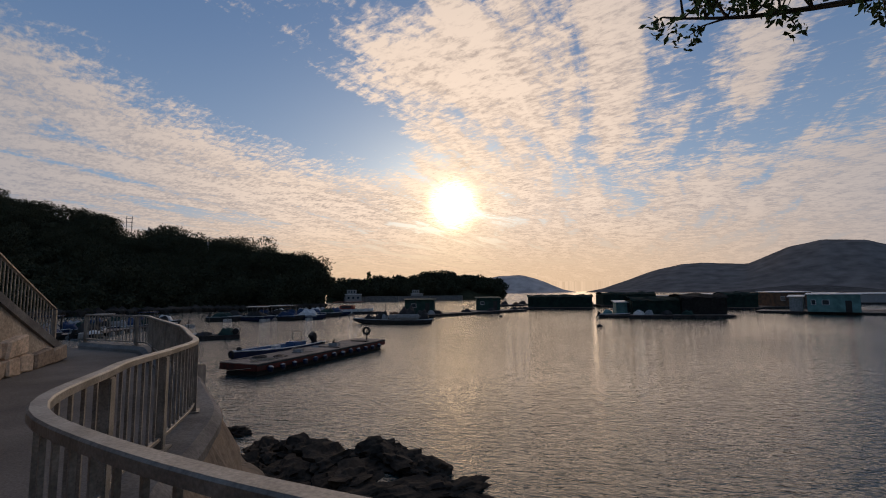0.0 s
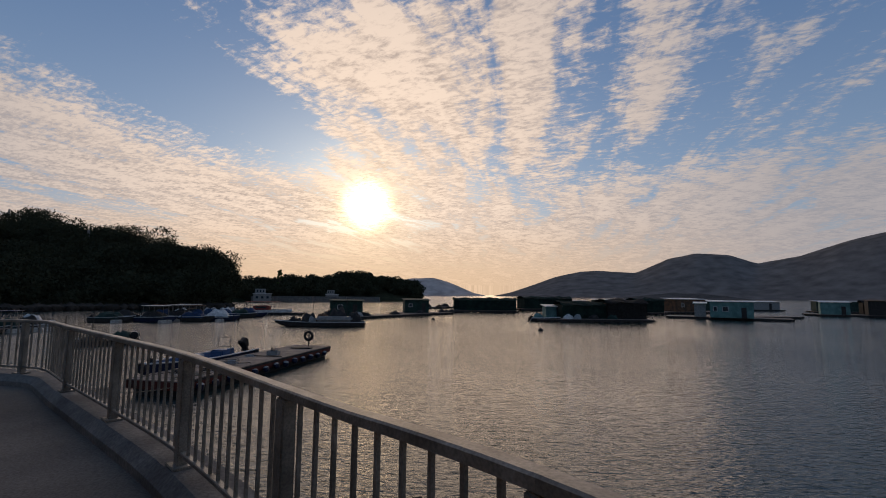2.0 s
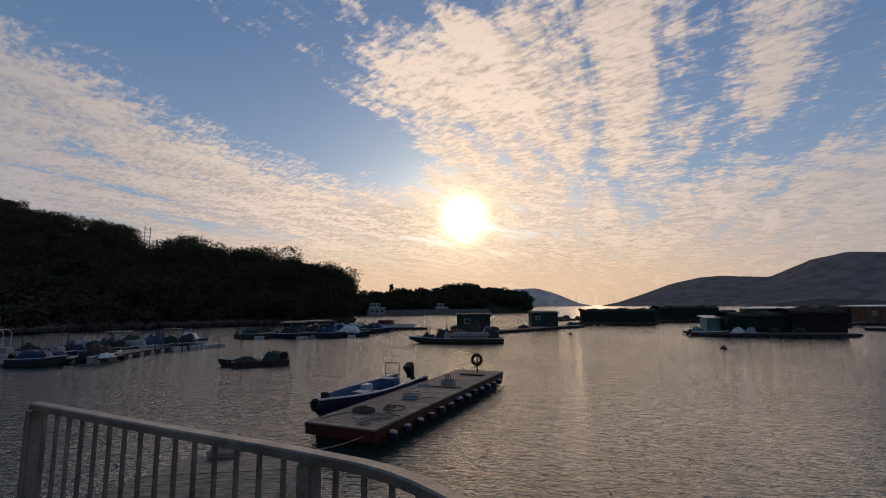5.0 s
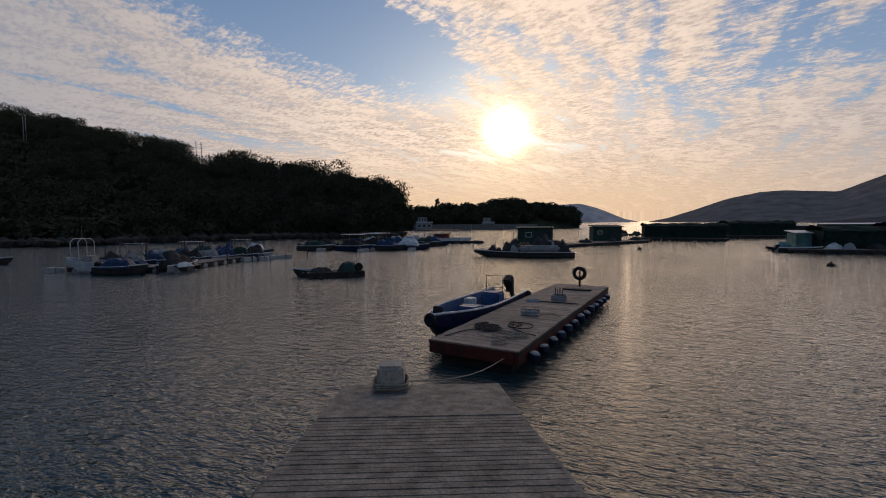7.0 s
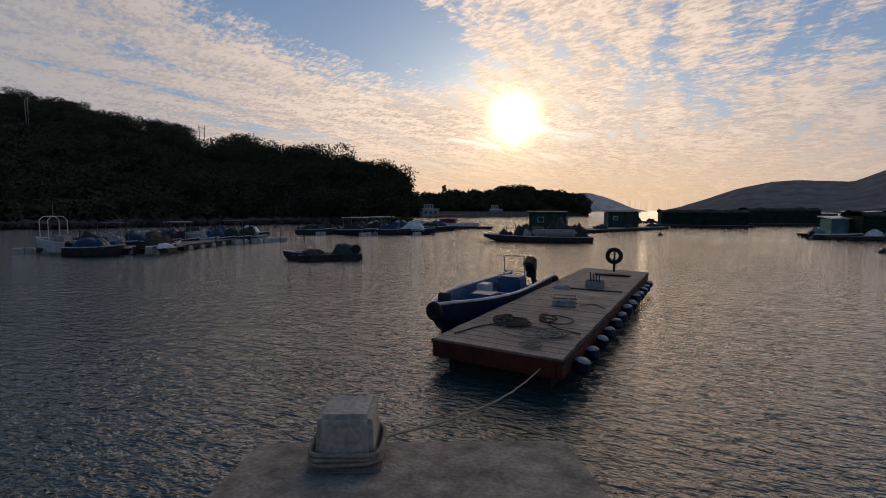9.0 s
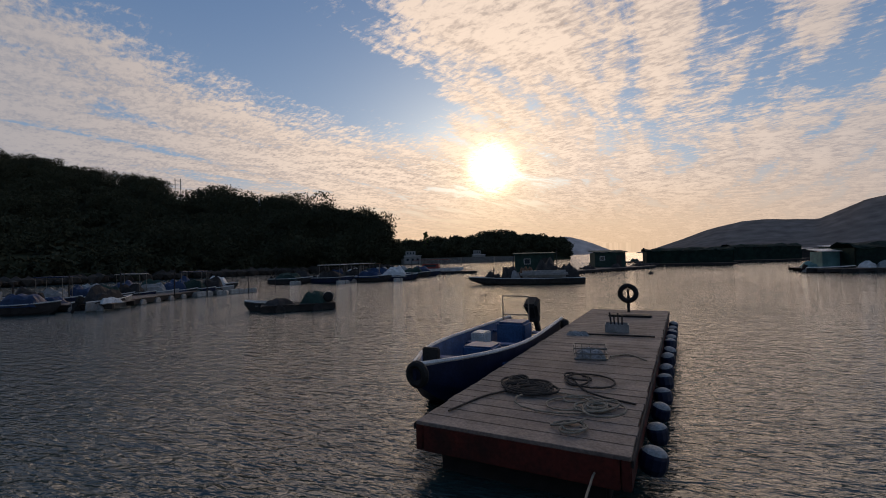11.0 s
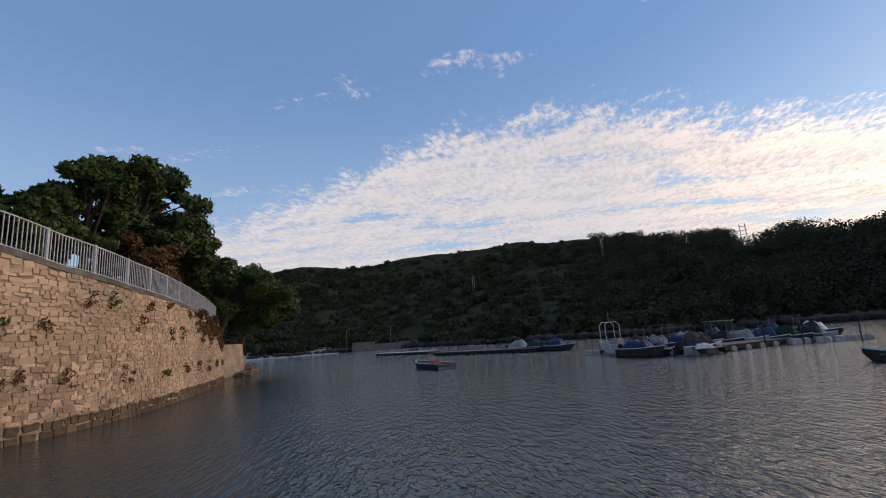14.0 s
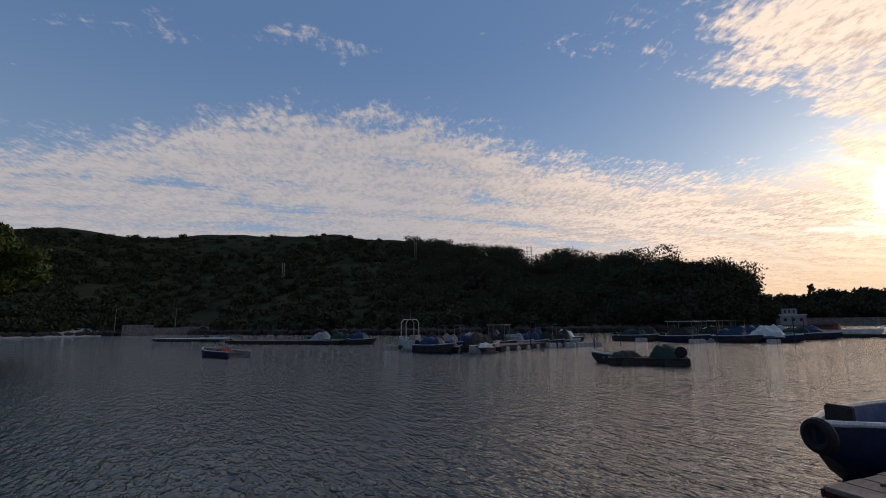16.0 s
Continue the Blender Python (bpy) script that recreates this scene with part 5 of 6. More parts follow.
for i, (x, y) in enumerate(((14.5, 112), (19.5, 116), (1.0, 118), (-3.5, 112))):
    raft((x, y), 6 + 9 * i, 7.5, 3.5, "low far fish farm raft with floats", "distant rafts", plank=1.5)
    gear((x - 1.4, y), 0.42, "dark heap of nets on a far raft", 130 + i, M["dark"], (2.2, 1.6, 1.3))
    gear((x + 1.8, y + 0.3), 0.42, "low dark floats heaped on a far raft", 140 + i, M["rust" if i % 2 else "green"], (1.8, 1.4, 0.9))


def buoy(x, y):
    th = thing("buoy", (x, y, 0), "small dark mooring buoy afloat", "buoy", "buoys")
    bm = bmesh.new()
    lathe(bm, [(0.08, -0.2), (0.28, -0.08), (0.32, 0.06), (0.24, 0.2), (0.1, 0.26), (0.05, 0.36)], 12)
    part("float", bm, M["black"], th)


buoy(15.9, 38.2), buoy(2.0, 57.0)

# ------------------------------------------------------------------ moored boats off the wooded shore
def shift(x, y, k, turn):
    """The same mooring, farther out and turned round the pier's end."""
    v = Matrix.Rotation(radians(-turn), 2) @ Vector((x - CX, y - CY)) * k
    return CX + v.x, CY + v.y


raft((-18.3, 18.1), 40, 3.8, 1.6, "low dark plank float carrying gear", plank=0.4, mat=M["dark"], z=0.36)
gear((-17.7, 18.7), 0.36, "square stack under a dark green sheet on a float", 3, M["green"], (1.4, 1.3, 0.85))
gear((-19.0, 17.4), 0.36, "low heap of dark nets on a float", 7, M["dark"], (1.3, 1.1, 0.45))
boat((-20.0, 17.7), 215, 2.4, 1.0, "low dark skiff tied beside a float", M["dark"], M["grey"], seed=3, motor=False, H=0.4)


def drum(x, y, z, yaw):
    th = thing("drum", (x, y, z), "dark plastic drum with a pale band lying on a float", "drum", yaw=yaw)
    t = Matrix.Translation((0, 0, 0.29)) @ Matrix.Rotation(radians(90), 4, "X")
    bm = bmesh.new()
    lathe(bm, [(0.2, -0.45), (0.28, -0.42), (0.29, -0.15), (0.27, -0.13), (0.29, -0.1), (0.29, 0.1), (0.27, 0.13), (0.29, 0.15), (0.28, 0.42), (0.2, 0.45)], 14, m=t)
    part("barrel", bm, M["black"], th)
    bm = bmesh.new()
    lathe(bm, [(0.294, 0.16), (0.297, 0.2), (0.297, 0.32), (0.292, 0.36)], 14, m=t)
    part("band", bm, M["foam"], th)


drum(-17.1, 19.2, 0.36, 30)
raft(shift(-32.0, 12.2, 1.12, 2.5), 22, 9.0, 2.2, "plank mooring raft on foam floats", plank=0.5, drum_mat=M["grey"])
raft(shift(-30.8, 18.5, 1.12, 0.5), 108, 12.0, 2.2, "plank mooring raft on pale drums", plank=0.5, drum_mat=M["grey"])


def white_boat():
    th = thing("motor_boat", (*shift(-33.2, 10.6, 1.14, 2.5), 0), "small white motor boat with a tall tube frame and mast", "boat", "moored boats", 200)
    hull_parts(th, 5.0, 1.8, 0.75, M["white"], M["grey"], thwarts=2)
    bm = bmesh.new()
    for x in (0.9, 1.5):
        tube(bm, [(x, -0.75, 0.8), (x, -0.75, 2.3), (x, -0.45, 2.55), (x, 0.45, 2.55), (x, 0.75, 2.3), (x, 0.75, 0.8)], 0.03, 6)
    part("tube_frame", bm, M["white"], th, "white tube frame")
    part("mast", tube(bmesh.new(), [(1.2, 0, 2.5), (1.2, 0, 3.5)], 0.02, 6), M["steel"], th)
    part("console", box(bmesh.new(), (0.6, 0, 0.95), (0.7, 0.8, 0.6), 0, 0.05), M["grey"], th)
    outboard(th, -2.55, 0.7)


white_boat()
cl = [(-29.8, 12.0, 25, "tarp", "blue tarpaulin"), (-27.9, 14.6, 100, "dark", "dark sheet"), (-33.6, 17.6, 20, "grey", "grey sheet"), (-34.5, 20.3, 15, "tarp", "bright blue tarpaulin"), (-35.0, 22.8, 18, "green", "green sheet"), (-35.2, 25.4, 25, "tarp", "blue tarpaulin"), (-33.8, 27.8, 30, "white", "pale sheet")]
for i, (x, y, a, m, w) in enumerate(cl):
    boat(shift(x, y, 1.14, -0.5), a, 3.6, 1.3, "moored open boat under a " + w, M[("dark", "grey", "blue")[i % 3]], M["dark"], cover=M[m], seed=i + 1, H=0.55)
c2 = [(-38.0, 37.2, 10, "green", None, "boat with a teal cover"), (-33.5, 39.0, 8, "dark", "white", "dark boat under a pale awning"), (-30.2, 41.5, 12, "tarp", None, "boat under a blue tarpaulin"), (-28.0, 43.5, 20, "white", None, "boat with pale covers"), (-34.2, 46.0, 12, "dark", "white", "working boat with a pale canopy"), (-31.5, 50.0, 15, "tarp", None, "blue covered boat"), (-33.5, 55.0, 15, "grey", None, "grey covered boat"), (-29.5, 53.5, 20, "tarp", None, "boat with blue sheets"), (-37.0, 51.0, 10, "rust", None, "boat with a rusty cover")]
for i, (x, y, a, m, aw, w) in enumerate(c2):
    boat(shift(x, y, 1.05, 3.0), a, 5.0, 1.7, "moored " + w, M["blue" if i % 2 else "dark"], M["grey"], cover=M[m], seed=i + 20, awning=M[aw] if aw else None, H=0.6)
raft(shift(-31.0, 42.8, 1.05, 3.0), 30, 11, 2.4, "plank raft between moored boats", plank=0.6)
boat(shift(-31.5, 64.5, 1.0, 2.0), 12, 9.5, 2.6, "white passenger boat with a red canopy", M["white"], M["grey"], awning=M["roof_red"], seed=31, H=0.8, cabin=M["roof_red"])
raft(shift(-27.5, 64.8, 1.0, 2.0), 12, 6, 2, "low float at the boat's stern", plank=0.6)

for i in range(9):
    gx, gy = shift(-33.5 + i * 0.35, 13.5 + i * 1.3, 1.14, 0.0)
    boat((gx, gy), 15 + (i * 53) % 40, 3.2, 1.2, ("moored skiff piled with dark nets", "small moored boat with a raised canopy", "moored work skiff under a torn sheet")[i % 3], M[("dark", "blue", "grey")[i % 3]], M["dark"], cover=M[("dark", "grey", "tarp", "green")[i % 4]], awning=M["tarp" if i % 2 else "grey"] if i % 3 == 1 else None, seed=70 + i, H=0.5)
for i in range(10):
    gx, gy = shift(-38.5 + i * 1.0, 40.0 + (i * 37) % 14, 1.05, 3.0)
    boat((gx, gy), (i * 41) % 50, 4.4, 1.5, ("moored boat heaped with nets and crates", "moored boat under a sagging cover", "moored boat with a low canopy")[i % 3], M[("dark", "blue", "white")[i % 3]], M["dark"], cover=M[("dark", "white", "tarp", "grey", "green")[i % 5]], awning=M["white" if i % 2 else "rust"] if i % 3 == 2 else None, seed=90 + i, H=0.6)

def mooring_pole(x, y, h):
    th = thing("mooring_pole", (x, y, 0), "thin dark mooring pole standing among moored boats", "pole", "mooring poles")
    part("shaft", tube(bmesh.new(), [(0, 0, -1.5), (0.03, 0, h * 0.5), (0.05, 0.02, h)], [0.05, 0.045, 0.035], 6), M["dark"], th)


def foam_block(x, y, yaw, k):
    th = thing("foam_float", (x, y, 0), "weathered pale foam block afloat beside a raft", "float", "foam floats", yaw)
    bm = box(bmesh.new(), (0, 0, 0.12), (1.1 * k, 0.6, 0.5), 0, 0.07)
    part("block", bm, M["foam"], th)
    part("strap", box(bmesh.new(), (0.1, 0, 0.125), (0.06, 0.62, 0.52), 0, 0.02), M["dark"], th)


rq = random.Random(61)
for i in range(14):
    gx, gy = shift(-34.5 + i * 0.55 + rq.uniform(-0.8, 0.8), 11.5 + i * 1.15, 1.13, 0.5)
    if i % 2:
        mooring_pole(gx + 0.6, gy, rq.uniform(1.4, 2.6))
    foam_block(gx - 1.2, gy - 1.0, rq.uniform(0, 90), rq.uniform(0.7, 1.2))
for i in range(10):
    gx, gy = shift(-37 + i * 1.1, 38.0 + (i * 29) % 16, 1.05, 3.0)
    if i % 2:
        mooring_pole(gx + 1.3, gy, rq.uniform(1.6, 3.0))
    foam_block(gx + 0.4, gy - 1.8, rq.uniform(0, 90), rq.uniform(0.8, 1.4))
for i, (dx, dy, m, z) in enumerate(((-1.5, 0.2, "foam", 0.5), (0.4, -0.2, "tarp", 0.6), (2.2, 0.3, "dark", 0.8), (3.4, -0.3, "white", 0.45))):
    gx, gy = shift(-32.0 + dx, 12.2 + dx * 0.4 + dy, 1.12, 2.5)
    gear((gx, gy), 0.42, ("pale foam boxes heaped on a mooring raft", "crumpled blue sheet on a mooring raft", "dark nets heaped on a mooring raft", "pale crates under a sheet on a mooring raft")[i], 150 + i, M[m], (1.2, 1.0, z))

sk = boat((-40.3, -0.7), -160, 6.2, 1.9, "low dark blue skiff with a small orange cover aft", M["tarp"], M["plank"], cover=None, H=0.4, motor=False)
o = part("cover", tarp_mesh(1.3, 1.1, 0.42, 12), M["roof_red"], sk)
o.location = (-0.6, 0, 0.3)
raft((-80, -2.8), 38, 14, 2.5, "long pale float with a white boat", plank=1.0, mat=M["white"])
boat((-77, 0.5), 30, 6, 2, "white motor boat at a pale float", M["white"], M["white"], seed=44)
raft((-59.5, 7.0), 42, 16, 2.2, "long plank raft on foam floats", plank=0.8)
for i, (x, y, m) in enumerate(((-57.0, 9.2, "grey"), (-55.2, 11.0, "green"), (-53.8, 12.5, "tarp"))):
    boat((x + 0.8, y + 1.6), 42, 4.2, 1.6, "small covered boat beside the plank raft", M["dark"], M["grey"], cover=M[m], seed=50 + i)

# ------------------------------------------------------------------ far shore: beach, sea wall, lamps, houses, masts
strip("beach", [[Vector((*polar(a, interp(HILL_SHORE, a) - 6), -0.3)) for a in range(-116, -96, 2)], [Vector((*polar(a, interp(HILL_SHORE, a) + 2), 0.7)) for a in range(-116, -96, 2)], [Vector((*polar(a, interp(HILL_SHORE, a) + 12), 2.0)) for a in range(-116, -96, 2)]], M["sand"], "pale sandy beach at the head of the bay", "beach")
for a0, h, m, lab in ((-95.0, 3.0, "concrete", "low dark concrete sea wall on the far shore"), (-92.6, 2.2, "concrete", "pale concrete sea wall panel on the far shore"), (-89.8, 2.4, "concrete", "low sea wall at the far shore")):
    x, y = polar(a0, 146)
    o = part("sea_wall", box(bmesh.new(), (0, 0, h / 2 - 0.3), (7.0, 1.2, h), 0, 0.08), M[m], None)
    o.matrix_world = pose(x, y, 0, 0, 0, -a0)
    tagged(o, lab, "sea wall", kind="structure")


def lamp_post(az, r, h, z):
    x, y = polar(az, r)
    th = thing("lamp_post", (x, y, z), "thin grey lamp post on the far shore", "lamp post", "lamp posts", -az)
    part("pole", tube(bmesh.new(), [(0, 0, -0.6), (0, 0, h)], [0.10, 0.06], 6), M["steel"], th)
    part("arm", tube(bmesh.new(), [(0, 0, h), (0.9, 0, h + 0.25)], 0.05, 6), M["steel"], th)
    part("lamp_head", box(bmesh.new(), (1.1, 0, h + 0.26), (0.6, 0.2, 0.12), 0, 0.04), M["grey"], th)


lamp_post(-97.0, 150, 6.0, 1.0), lamp_post(-91.7, 148, 6.0, 1.0)


def pylon(az, r, z, h, w, label, cat="pylon", lattice=True):
    x, y = polar(az, r)
    th = thing("pylon", (x, y, z), label, cat, "pylons", -az)
    for sg in (1, -1):
        part("leg", tube(bmesh.new(), [(sg * w / 2, 0, -1.5), (sg * w / 2, 0, h)], 0.16, 5), M["grey"], th)
    if lattice:
        for k in range(4):
            zz = h * (0.35 + 0.18 * k)
            part("crossbar", tube(bmesh.new(), [(-w / 2 - 0.5, 0, zz), (w / 2 + 0.5, 0, zz)], 0.10, 5), M["grey"], th)


def hill_z(az, r):
    s = (r - interp(HILL_SHORE, az)) / (interp(HILL_CREST, az) - interp(HILL_SHORE, az))
    return slope_z(az, min(max(s, 0), 1))


pylon(-50.6, 214, hill_z(-50.6, 214), 9.0, 1.9, "grey twin-post power mast on the ridge")
pylon(-48.7, 200, hill_z(-48.7, 200), 6.0, 0.3, "grey single power pole on the ridge", lattice=False)
pylon(-65.0, 260, hill_z(-65, 260), 10.0, 0.8, "pale power pole on the wooded slope", lattice=False)
pylon(-81.0, 220, hill_z(-81, 220), 8.0, 0.8, "pale power pole low on the slope", lattice=False)
pylon(-42.3, 140, hill_z(-42.3, 140), 7.0, 0.3, "pale power pole in the headland woods", lattice=False)


def house(az, r, L, W, H, z, label, upper=True):
    x, y = polar(az, r)
    th = thing("house", (x, y, z), label, "house", "shore houses", -az)
    part("wall", box(bmesh.new(), (0, 0, H / 2), (L, W, H), 0, 0.05), M["grey"], th)
    part("roof", box(bmesh.new(), (0, 0, H + 0.15), (L + 0.6, W + 0.6, 0.3), 0, 0.05), M["white"], th)
    for k in range(3):
        w = part("window", box(bmesh.new(), (-L * 0.3 + k * L * 0.3, -W / 2 - 0.02, H * 0.55), (L * 0.13, 0.06, H * 0.3), 0, 0.01), M["glass"], th)
    if upper:
        u = part("upper_floor", box(bmesh.new(), (-L * 0.12, 0, H + 1.2), (L * 0.6, W * 0.7, 1.8), 0, 0.05), M["grey"], th)
        for k in range(3):
            part("window", box(bmesh.new(), (-L * 0.28 + k * L * 0.17, -W * 0.35 - 0.02, H + 1.25), (L * 0.07, 0.06, 0.9), 0, 0.01), M["glass"], u)


house(-24.3, 183, 6.6, 5, 2.9, 0.4, "white two-storey house at the headland shore")
house(-16.0, 206, 5.6, 4.5, 2.6, 0.6, "pale two-storey house among headland trees")
for i, (a, r, l) in enumerate(((-22.0, 188, 26), (-18.5, 199, 32), (-13.5, 213, 28))):
    x, y = polar(a, r)
    o = part("sea_wall", box(bmesh.new(), (0, 0, 0.9), (l, 1.5, 3.0), 0, 0.1), M["concrete"], None)
    o.matrix_world = pose(x, y, 0, 0, 0, -a - 20)
    tagged(o, "long low grey sea wall under the headland", "sea wall", kind="structure")


# ------------------------------------------------------------------ trees
def tree(name, at, h, crown, label, seed, leaves=9000, leaf=0.20, spread=1.0, lean=(0, 0), mat=None, flat=0.75, clumps=26, group="trees"):
    """A tapered trunk with forked limbs, and a crown of many leaves in uneven clumps at the limbs' ends."""
    rg = random.Random(seed)
    th = thing(name, at, label, "tree", group)
    bm = bmesh.new()
    top = Vector((lean[0] * h, lean[1] * h, h * 0.62))
    tr = 0.035 * h
    trunk = [Vector((0, 0, -0.6)), Vector((lean[0] * h * 0.2, lean[1] * h * 0.2, h * 0.2)), Vector((lean[0] * h * 0.6, lean[1] * h * 0.6, h * 0.42)), top]
    tube(bm, trunk, [tr, tr * 0.85, tr * 0.6, tr * 0.3], 9)
    C, R = [], []
    for k in range(clumps):
        a = k * 2.399 + rg.uniform(-0.4, 0.4)
        el = rg.uniform(-0.25, 1.0)
        d = crown * rg.uniform(0.35, 1.0) * (1.0 if el < 0.6 else 0.7)
        e = Vector((math.cos(a) * d * spread, math.sin(a) * d * spread, h * (0.52 + 0.42 * el) + rg.uniform(-0.3, 0.3)))
        e += Vector((lean[0] * h * 0.9, lean[1] * h * 0.9, 0))
        s = trunk[1].lerp(top, rg.uniform(0.2, 1.0))
        mid = s.lerp(e, 0.5) + Vector((rg.uniform(-0.3, 0.3), rg.uniform(-0.3, 0.3), rg.uniform(-0.2, 0.5)))
        tube(bm, [s, mid, e], [tr * 0.34, tr * 0.2, tr * 0.06], 5)
        C.append(tuple(e)), R.append(crown * rg.uniform(0.14, 0.28))
        C.append(tuple(e + Vector((rg.uniform(-1, 1), rg.uniform(-1, 1), rg.uniform(-0.3, 0.8))) * crown * 0.28)), R.append(crown * rg.uniform(0.12, 0.26))
    part("trunk", bm, M["bark"], th)
    o = new("crown", leaf_mesh("crown", C, R, leaves, leaf, mat or M["leaves"], seed, flat))
    o.parent = th
    return th


tree("tree", (-37.5, -22.6, 5.6), 11.2, 4.6, "broad dark green tree above the stone wall", 1, 15000, 0.24, clumps=34)
tree("tree", (-31.2, -21.8, 6.0), 8.8, 3.0, "dense green tree behind the wall railing", 2, 9000, 0.2, clumps=28)
tree("tree", (-46.0, -23.6, 4.6), 10.2, 4.6, "leafy green tree above the stone wall", 3, 15000, 0.24, clumps=34)
tree("tree", (-55.0, -23.2, 3.2), 9.0, 5.2, "spreading green tree leaning over the water", 4, 14000, 0.24, lean=(-0.05, 0.22), clumps=32)
tree("tree", (-62.5, -23.6, 2.4), 8.2, 5.0, "low leafy tree overhanging the rocky shore", 5, 12000, 0.24, lean=(-0.12, 0.28), clumps=30)
tree("tree", (-20.5, -24.5, 6.6), 7.0, 1.9, "dark green tree at the upper path", 6, 6000, 0.2)
tree("tree", (-27.5, -21.8, 6.4), 4.2, 2.6, "low bushy tree behind the wall railing", 7, 9000, 0.18)
tree("tree", (-34.5, -20.8, 5.8), 4.4, 3.0, "low russet bush behind the wall railing", 8, 9000, 0.18, mat=M["dry"])
tree("tree", (-29.6, -28.4, 7.0), 7.4, 2.8, "dark green tree rising behind the upper path", 21, 8000, 0.2)
tree("tree", (-33.8, -26.8, 6.4), 8.6, 3.2, "leafy tree standing above the wall railing", 22, 10000, 0.22, clumps=28)
tree("tree", (-42.0, -22.0, 5.0), 9.4, 3.8, "olive green tree crowding the wall top", 23, 12000, 0.22, clumps=30)
tree("tree", (-61.0, -30.0, 2.0), 6.0, 4.2, "round green tree at the far end of the wall", 9, 14000, 0.26)
# the tree whose branch hangs over the path
def branch_tree():
    th = thing("tree", (22.8, -14.25, 2.5), "dark leafy tree with a branch hanging over the path", "tree", "trees")
    bm = bmesh.new()
    tube(bm, [(0, 0, -1), (-0.2, 0, 2.5), (-0.5, 0.2, 5.2), (-0.9, 0.3, 8.0)], [0.3, 0.26, 0.2, 0.08], 9)
    limb = curve_pts([(-0.4, 0.1, 4.4), (-3.2, 2.0, 4.9), (-5.8, 3.7, 5.0), (-7.4, 4.5, 5.3), (-8.6, 4.1, 5.2)], 0.35)
    tube(bm, limb, list(np.linspace(0.13, 0.015, len(limb))), 6)
    rg = random.Random(17)
    C, R = [], []
    for i, p in enumerate(limb[3:]):
        for _ in range(4):
            e = p + Vector((rg.uniform(-0.45, 0.35), rg.uniform(-0.5, 0.5), rg.uniform(-0.22, 0.6)))
            tube(bm, [p, p.lerp(e, 0.6) + Vector((0, 0, 0.06)), e], [0.018, 0.012, 0.005], 4)
            C.append(tuple(e)), R.append(rg.uniform(0.1, 0.24))
    for _ in range(40):
        e = Vector((-0.9 + rg.gauss(0, 1.6), 0.3 + rg.gauss(0, 1.6), 7.6 + rg.gauss(0, 1.2)))
        tube(bm, [(-0.6, 0.2, 5.8), e * 0.6 + Vector((-0.2, 0.1, 2.6)), e], [0.05, 0.03, 0.01], 4)
        C.append(tuple(e)), R.append(rg.uniform(0.5, 0.9))
    part("trunk", bm, M["bark"], th)
    n_l = len(C) - 40
    o = new("crown", leaf_mesh("crown", C[n_l:], R[n_l:], 9000, 0.10, M["leaves"], 18))
    o.parent = th
    o = new("branch_leaves", leaf_mesh("branch_leaves", C[:n_l], R[:n_l], 3600, 0.055, M["leaves"], 19))
    o.parent = th


branch_tree()
# tall pine on the headland
px, py = polar(-22.6, 212)
tree("tree", (px, py, 3.0), 12.0, 1.4, "slim tall pine standing above the headland woods", 13, 1600, 0.5, clumps=10)
rg = random.Random(31)
for i in range(30):
    s = 16 + i * 1.05 + rg.uniform(-0.8, 0.8)
    if s > WS[-1] - 1:
        break
    p, d, n = on_wall(s, rg.uniform(0.55, 0.98) if i % 3 else 0.35, 0.12)
    th = thing("plant", p, "dry brown tuft growing from the wall joints", "plant", "wall plants")
    C = [(d.x * u, d.y * u, z - 0.5 * abs(u)) for u, z in [(rg.uniform(-0.45, 0.45), rg.uniform(-0.35, 0.25)) for _ in range(7)]]
    o = new("foliage", leaf_mesh("foliage", C, [rg.uniform(0.08, 0.22) for _ in C], 170, 0.06, M["dry"] if i % 4 else M["leaves"], 60 + i))
    o.parent = th
for i in range(9):
    p, d, n = on_wall(36 + i * 1.15, rg.uniform(0.75, 1.0), 0.15)
    th = thing("plant", p, "dry brown shrub hanging over the wall", "plant", "wall plants")
    C = [(d.x * u, d.y * u, z) for u, z in [(rg.uniform(-0.8, 0.8), rg.uniform(-1.1, 0.4)) for _ in range(11)]]
    o = new("foliage", leaf_mesh("foliage", C, [rg.uniform(0.15, 0.4) for _ in C], 520, 0.08, M["dry"], 80 + i))
    o.parent = th

# lower wall and boulders past the tall wall
W2 = curve_pts([(-49.5, -21.2), (-54.5, -20.6), (-59.0, -22.5), (-61.0, -27.0)], 0.6)
strip("wall_low", [at_z(offset(W2, -5), 3.3), at_z(W2, 3.3), at_z(offset(W2, 0.2), 1.6), at_z(offset(W2, 0.35), -2)], M["mortar"], "lower stone wall at the end of the shore", "wall", rough=0.05)
for i, (x, y, s) in enumerate(((-60.5, -21.5, 0.9), (-62.5, -22.0, 1.1), (-64.5, -22.5, 0.8), (-51.5, -19.2, 0.7), (-53.5, -19.0, 0.6))):
    o = new("rock", rock_mesh("rock", (s * 1.3, s, s * 0.75), 40 + i, M["ledge"], 2))
    o.matrix_world = pose(x, y, 0.15, 0, 0, 40 * i)
    tagged(o, "brown boulder at the foot of the wall", "rock", "shore rocks")


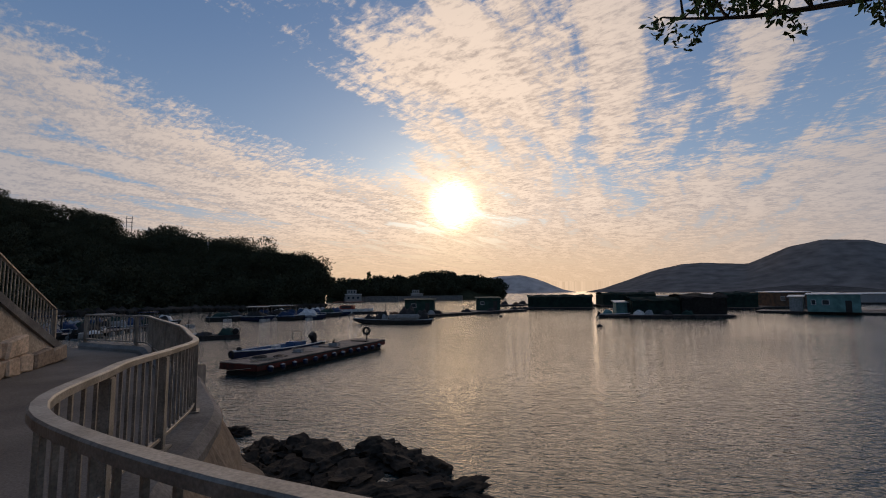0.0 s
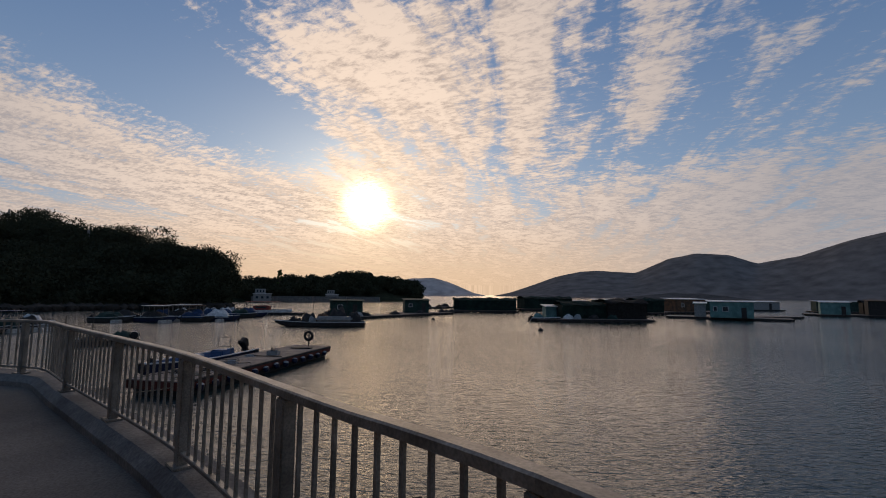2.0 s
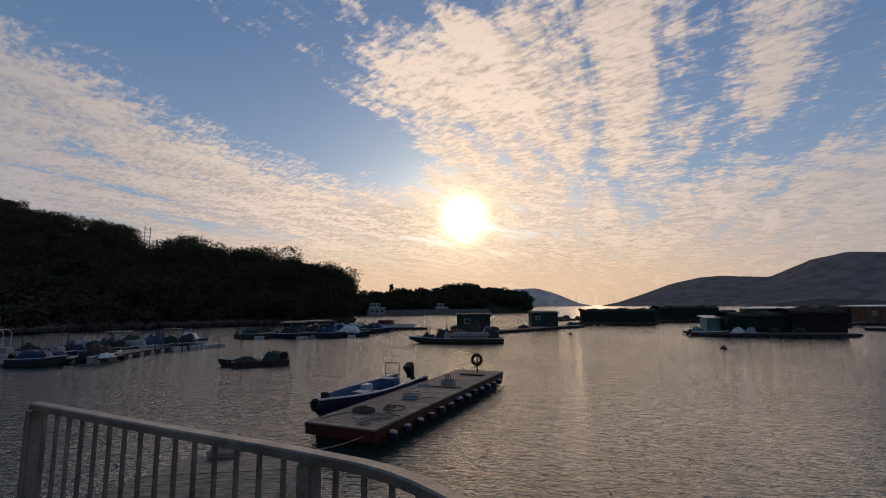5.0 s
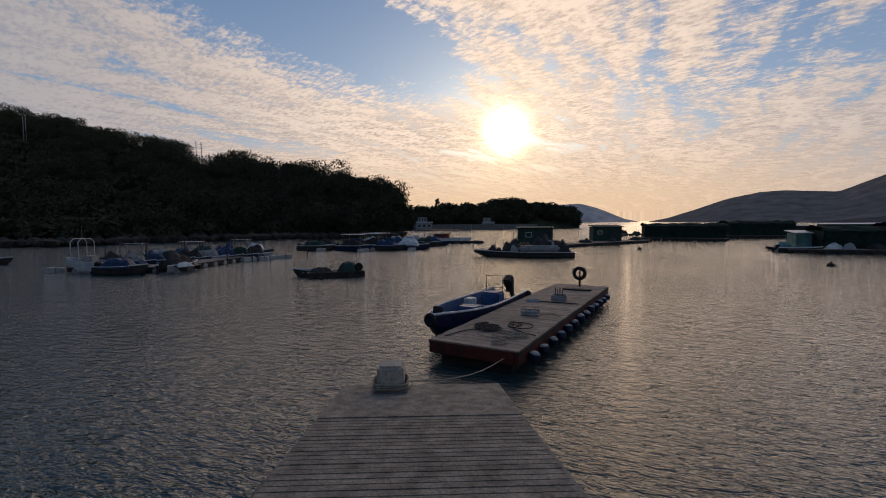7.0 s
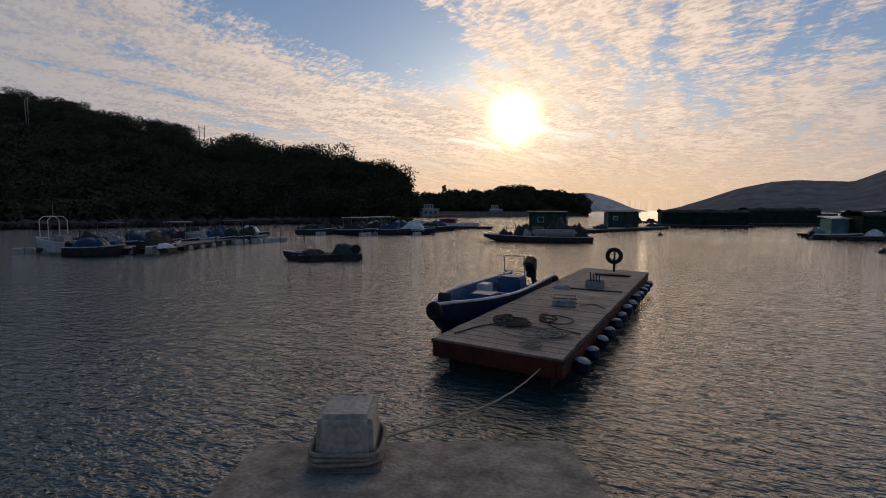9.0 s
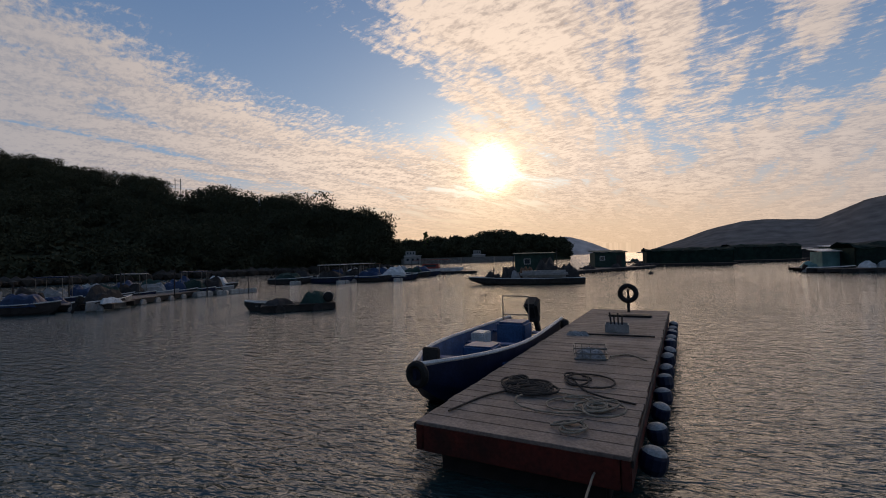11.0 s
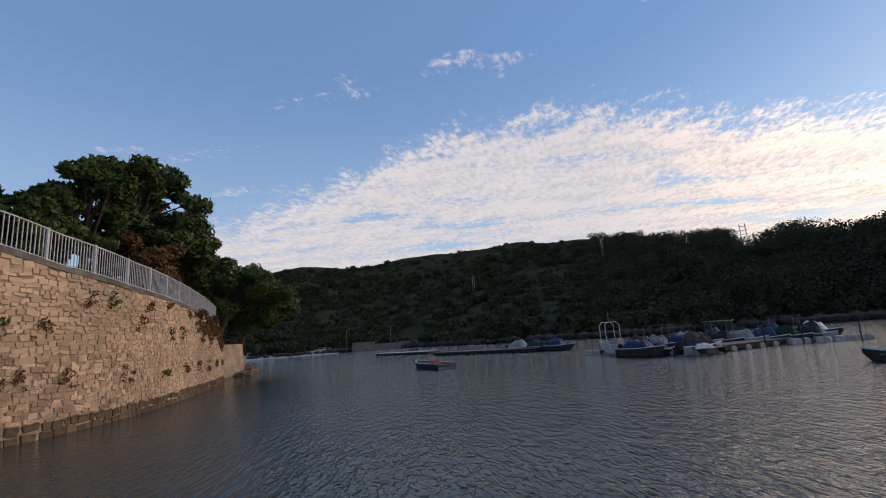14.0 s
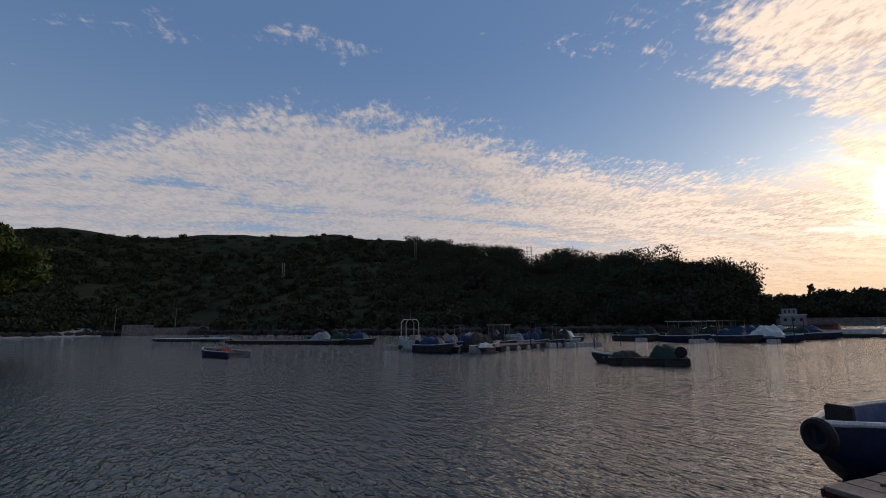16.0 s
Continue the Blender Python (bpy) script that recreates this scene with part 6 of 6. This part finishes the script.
# ------------------------------------------------------------------ stones of the walls
def stone_shapes(k):
    out = []
    for i in range(k):
        bm = bmesh.new()
        box(bm, (0, 0, 0), (1, 1, 1))
        for v in bm.verts:
            v.co += Vector([random.Random(i * 31 + v.index * 7 + c).uniform(-0.09, 0.09) for c in range(3)])
        bmesh.ops.bevel(bm, geom=bm.edges[:], offset=0.09, segments=1, affect="EDGES")
        for v in bm.verts:
            v.co += Vector((0, 0.12 * noise.noise(v.co * 2.1 + Vector((i * 3, 0, 0))), 0))
        bm.faces.ensure_lookup_table()
        out.append(bm)
    return out


def stone_wall():
    host = bpy.data.objects["wall_stone"]
    shapes = stone_shapes(6)
    dry_m, wet_m = [], []
    for bm in shapes:
        for lst, mat in ((dry_m, M["stone"]), (wet_m, M["stone_wet"])):
            me = bpy.data.meshes.new("stone")
            bm.to_mesh(me)
            me.materials.append(mat)
            lst.append(me)
    rg = random.Random(77)
    V, F, V2, F2 = [], [], [], []
    count = 0
    z = -0.1
    h_rows = []
    while z < 7.3:
        h = rg.uniform(0.12, 0.25) if z > 0.3 else rg.uniform(0.28, 0.36)
        h_rows.append((z, h))
        z += h
    for z, h in h_rows:
        s = 13.0 + rg.uniform(0, 0.4)
        while s < WS[-1] - 0.8:
            L = rg.uniform(0.14, 0.52) * (1.2 if z < 0.3 else 1.0)
            t = wall_top(s + L / 2)
            if z + h < t + 0.02:
                f = (z + h / 2) / t
                p, d, n = on_wall(s + L / 2, f, 0.0)
                yaw = math.atan2(d.y, d.x)
                m = Matrix.Translation(p + n * rg.uniform(-0.02, 0.015) + Vector((0, 0, rg.uniform(-0.05, 0.05)))) @ Matrix.Rotation(yaw, 4, "Z") @ pose(0, 0, 0, rg.uniform(-4, 4), rg.uniform(-15, 15), rg.uniform(-3, 3)) @ Matrix.Diagonal((L * rg.uniform(0.86, 1.1), 0.10, h * rg.uniform(0.75, 1.12), 1))
                k = rg.randrange(6)
                wet = z < 0.42 + 0.15 * noise.noise(Vector((s * 0.4, 0, 0)))
                if 17.0 < s < 25.5 and count < 290 and rg.random() < 0.85:
                    o = new("stone", (wet_m if wet else dry_m)[k])
                    o.matrix_world = m
                    o.parent = host
                    count += 1
                else:
                    vs, fs = (V2, F2) if wet else (V, F)
                    b0 = len(vs)
                    bm = shapes[k]
                    bm.verts.index_update()
                    vs.extend(m @ v.co for v in bm.verts)
                    fs.extend(tuple(b0 + v.index for v in fc.verts) for fc in bm.faces)
            s += L + 0.02
    for nm, vs, fs, mat in (("stones", V, F, M["stone_far"]), ("wet_stones", V2, F2, M["stone_wet_far"])):
        o = new(nm, mesh_from(nm, vs, fs, mat))
        o.parent = host
        tagged(o, kind="stuff")
    # ramp wall
    host = bpy.data.objects["wall_ramp"]
    zrow = 0.0
    rg = random.Random(5)
    while zrow < 2.6:
        h = rg.uniform(0.22, 0.36)
        s = max(0.3, zrow / 0.20 + 0.4)
        while s < 11.5:
            L = rg.uniform(0.3, 0.65)
            if ramp_top(s) - PATH_Z > zrow + h:
                i = min(int(s / RS[-1] * (len(RW) - 1)), len(RW) - 2)
                d = (RW[i + 1] - RW[i]).normalized()
                n = Vector((-d.y, d.x, 0))
                p = RW[i] + d * (s - RS[i]) + n * 0.06
                o = new("stone", dry_m[rg.randrange(6)])
                o.matrix_world = Matrix.Translation((p.x, p.y, PATH_Z + zrow + h / 2)) @ Matrix.Rotation(math.atan2(d.y, d.x), 4, "Z") @ pose(0, 0, 0, rg.uniform(-6, 6), rg.uniform(-6, 6), 0) @ Matrix.Diagonal((L * 0.96, 0.26, h * 0.95, 1))
                o.parent = host
            s += L + 0.02
        zrow += h
    for bm in shapes:
        bm.free()


M["stone_far"] = island_material("wall_stone_joined", (0.64, 0.475, 0.325), (0.42, 0.30, 0.20), 0.9, 0.2)
M["stone_wet_far"] = island_material("wet_stone_joined", (0.18, 0.12, 0.08), (0.09, 0.062, 0.04), 0.7, 0.2)
stone_wall()
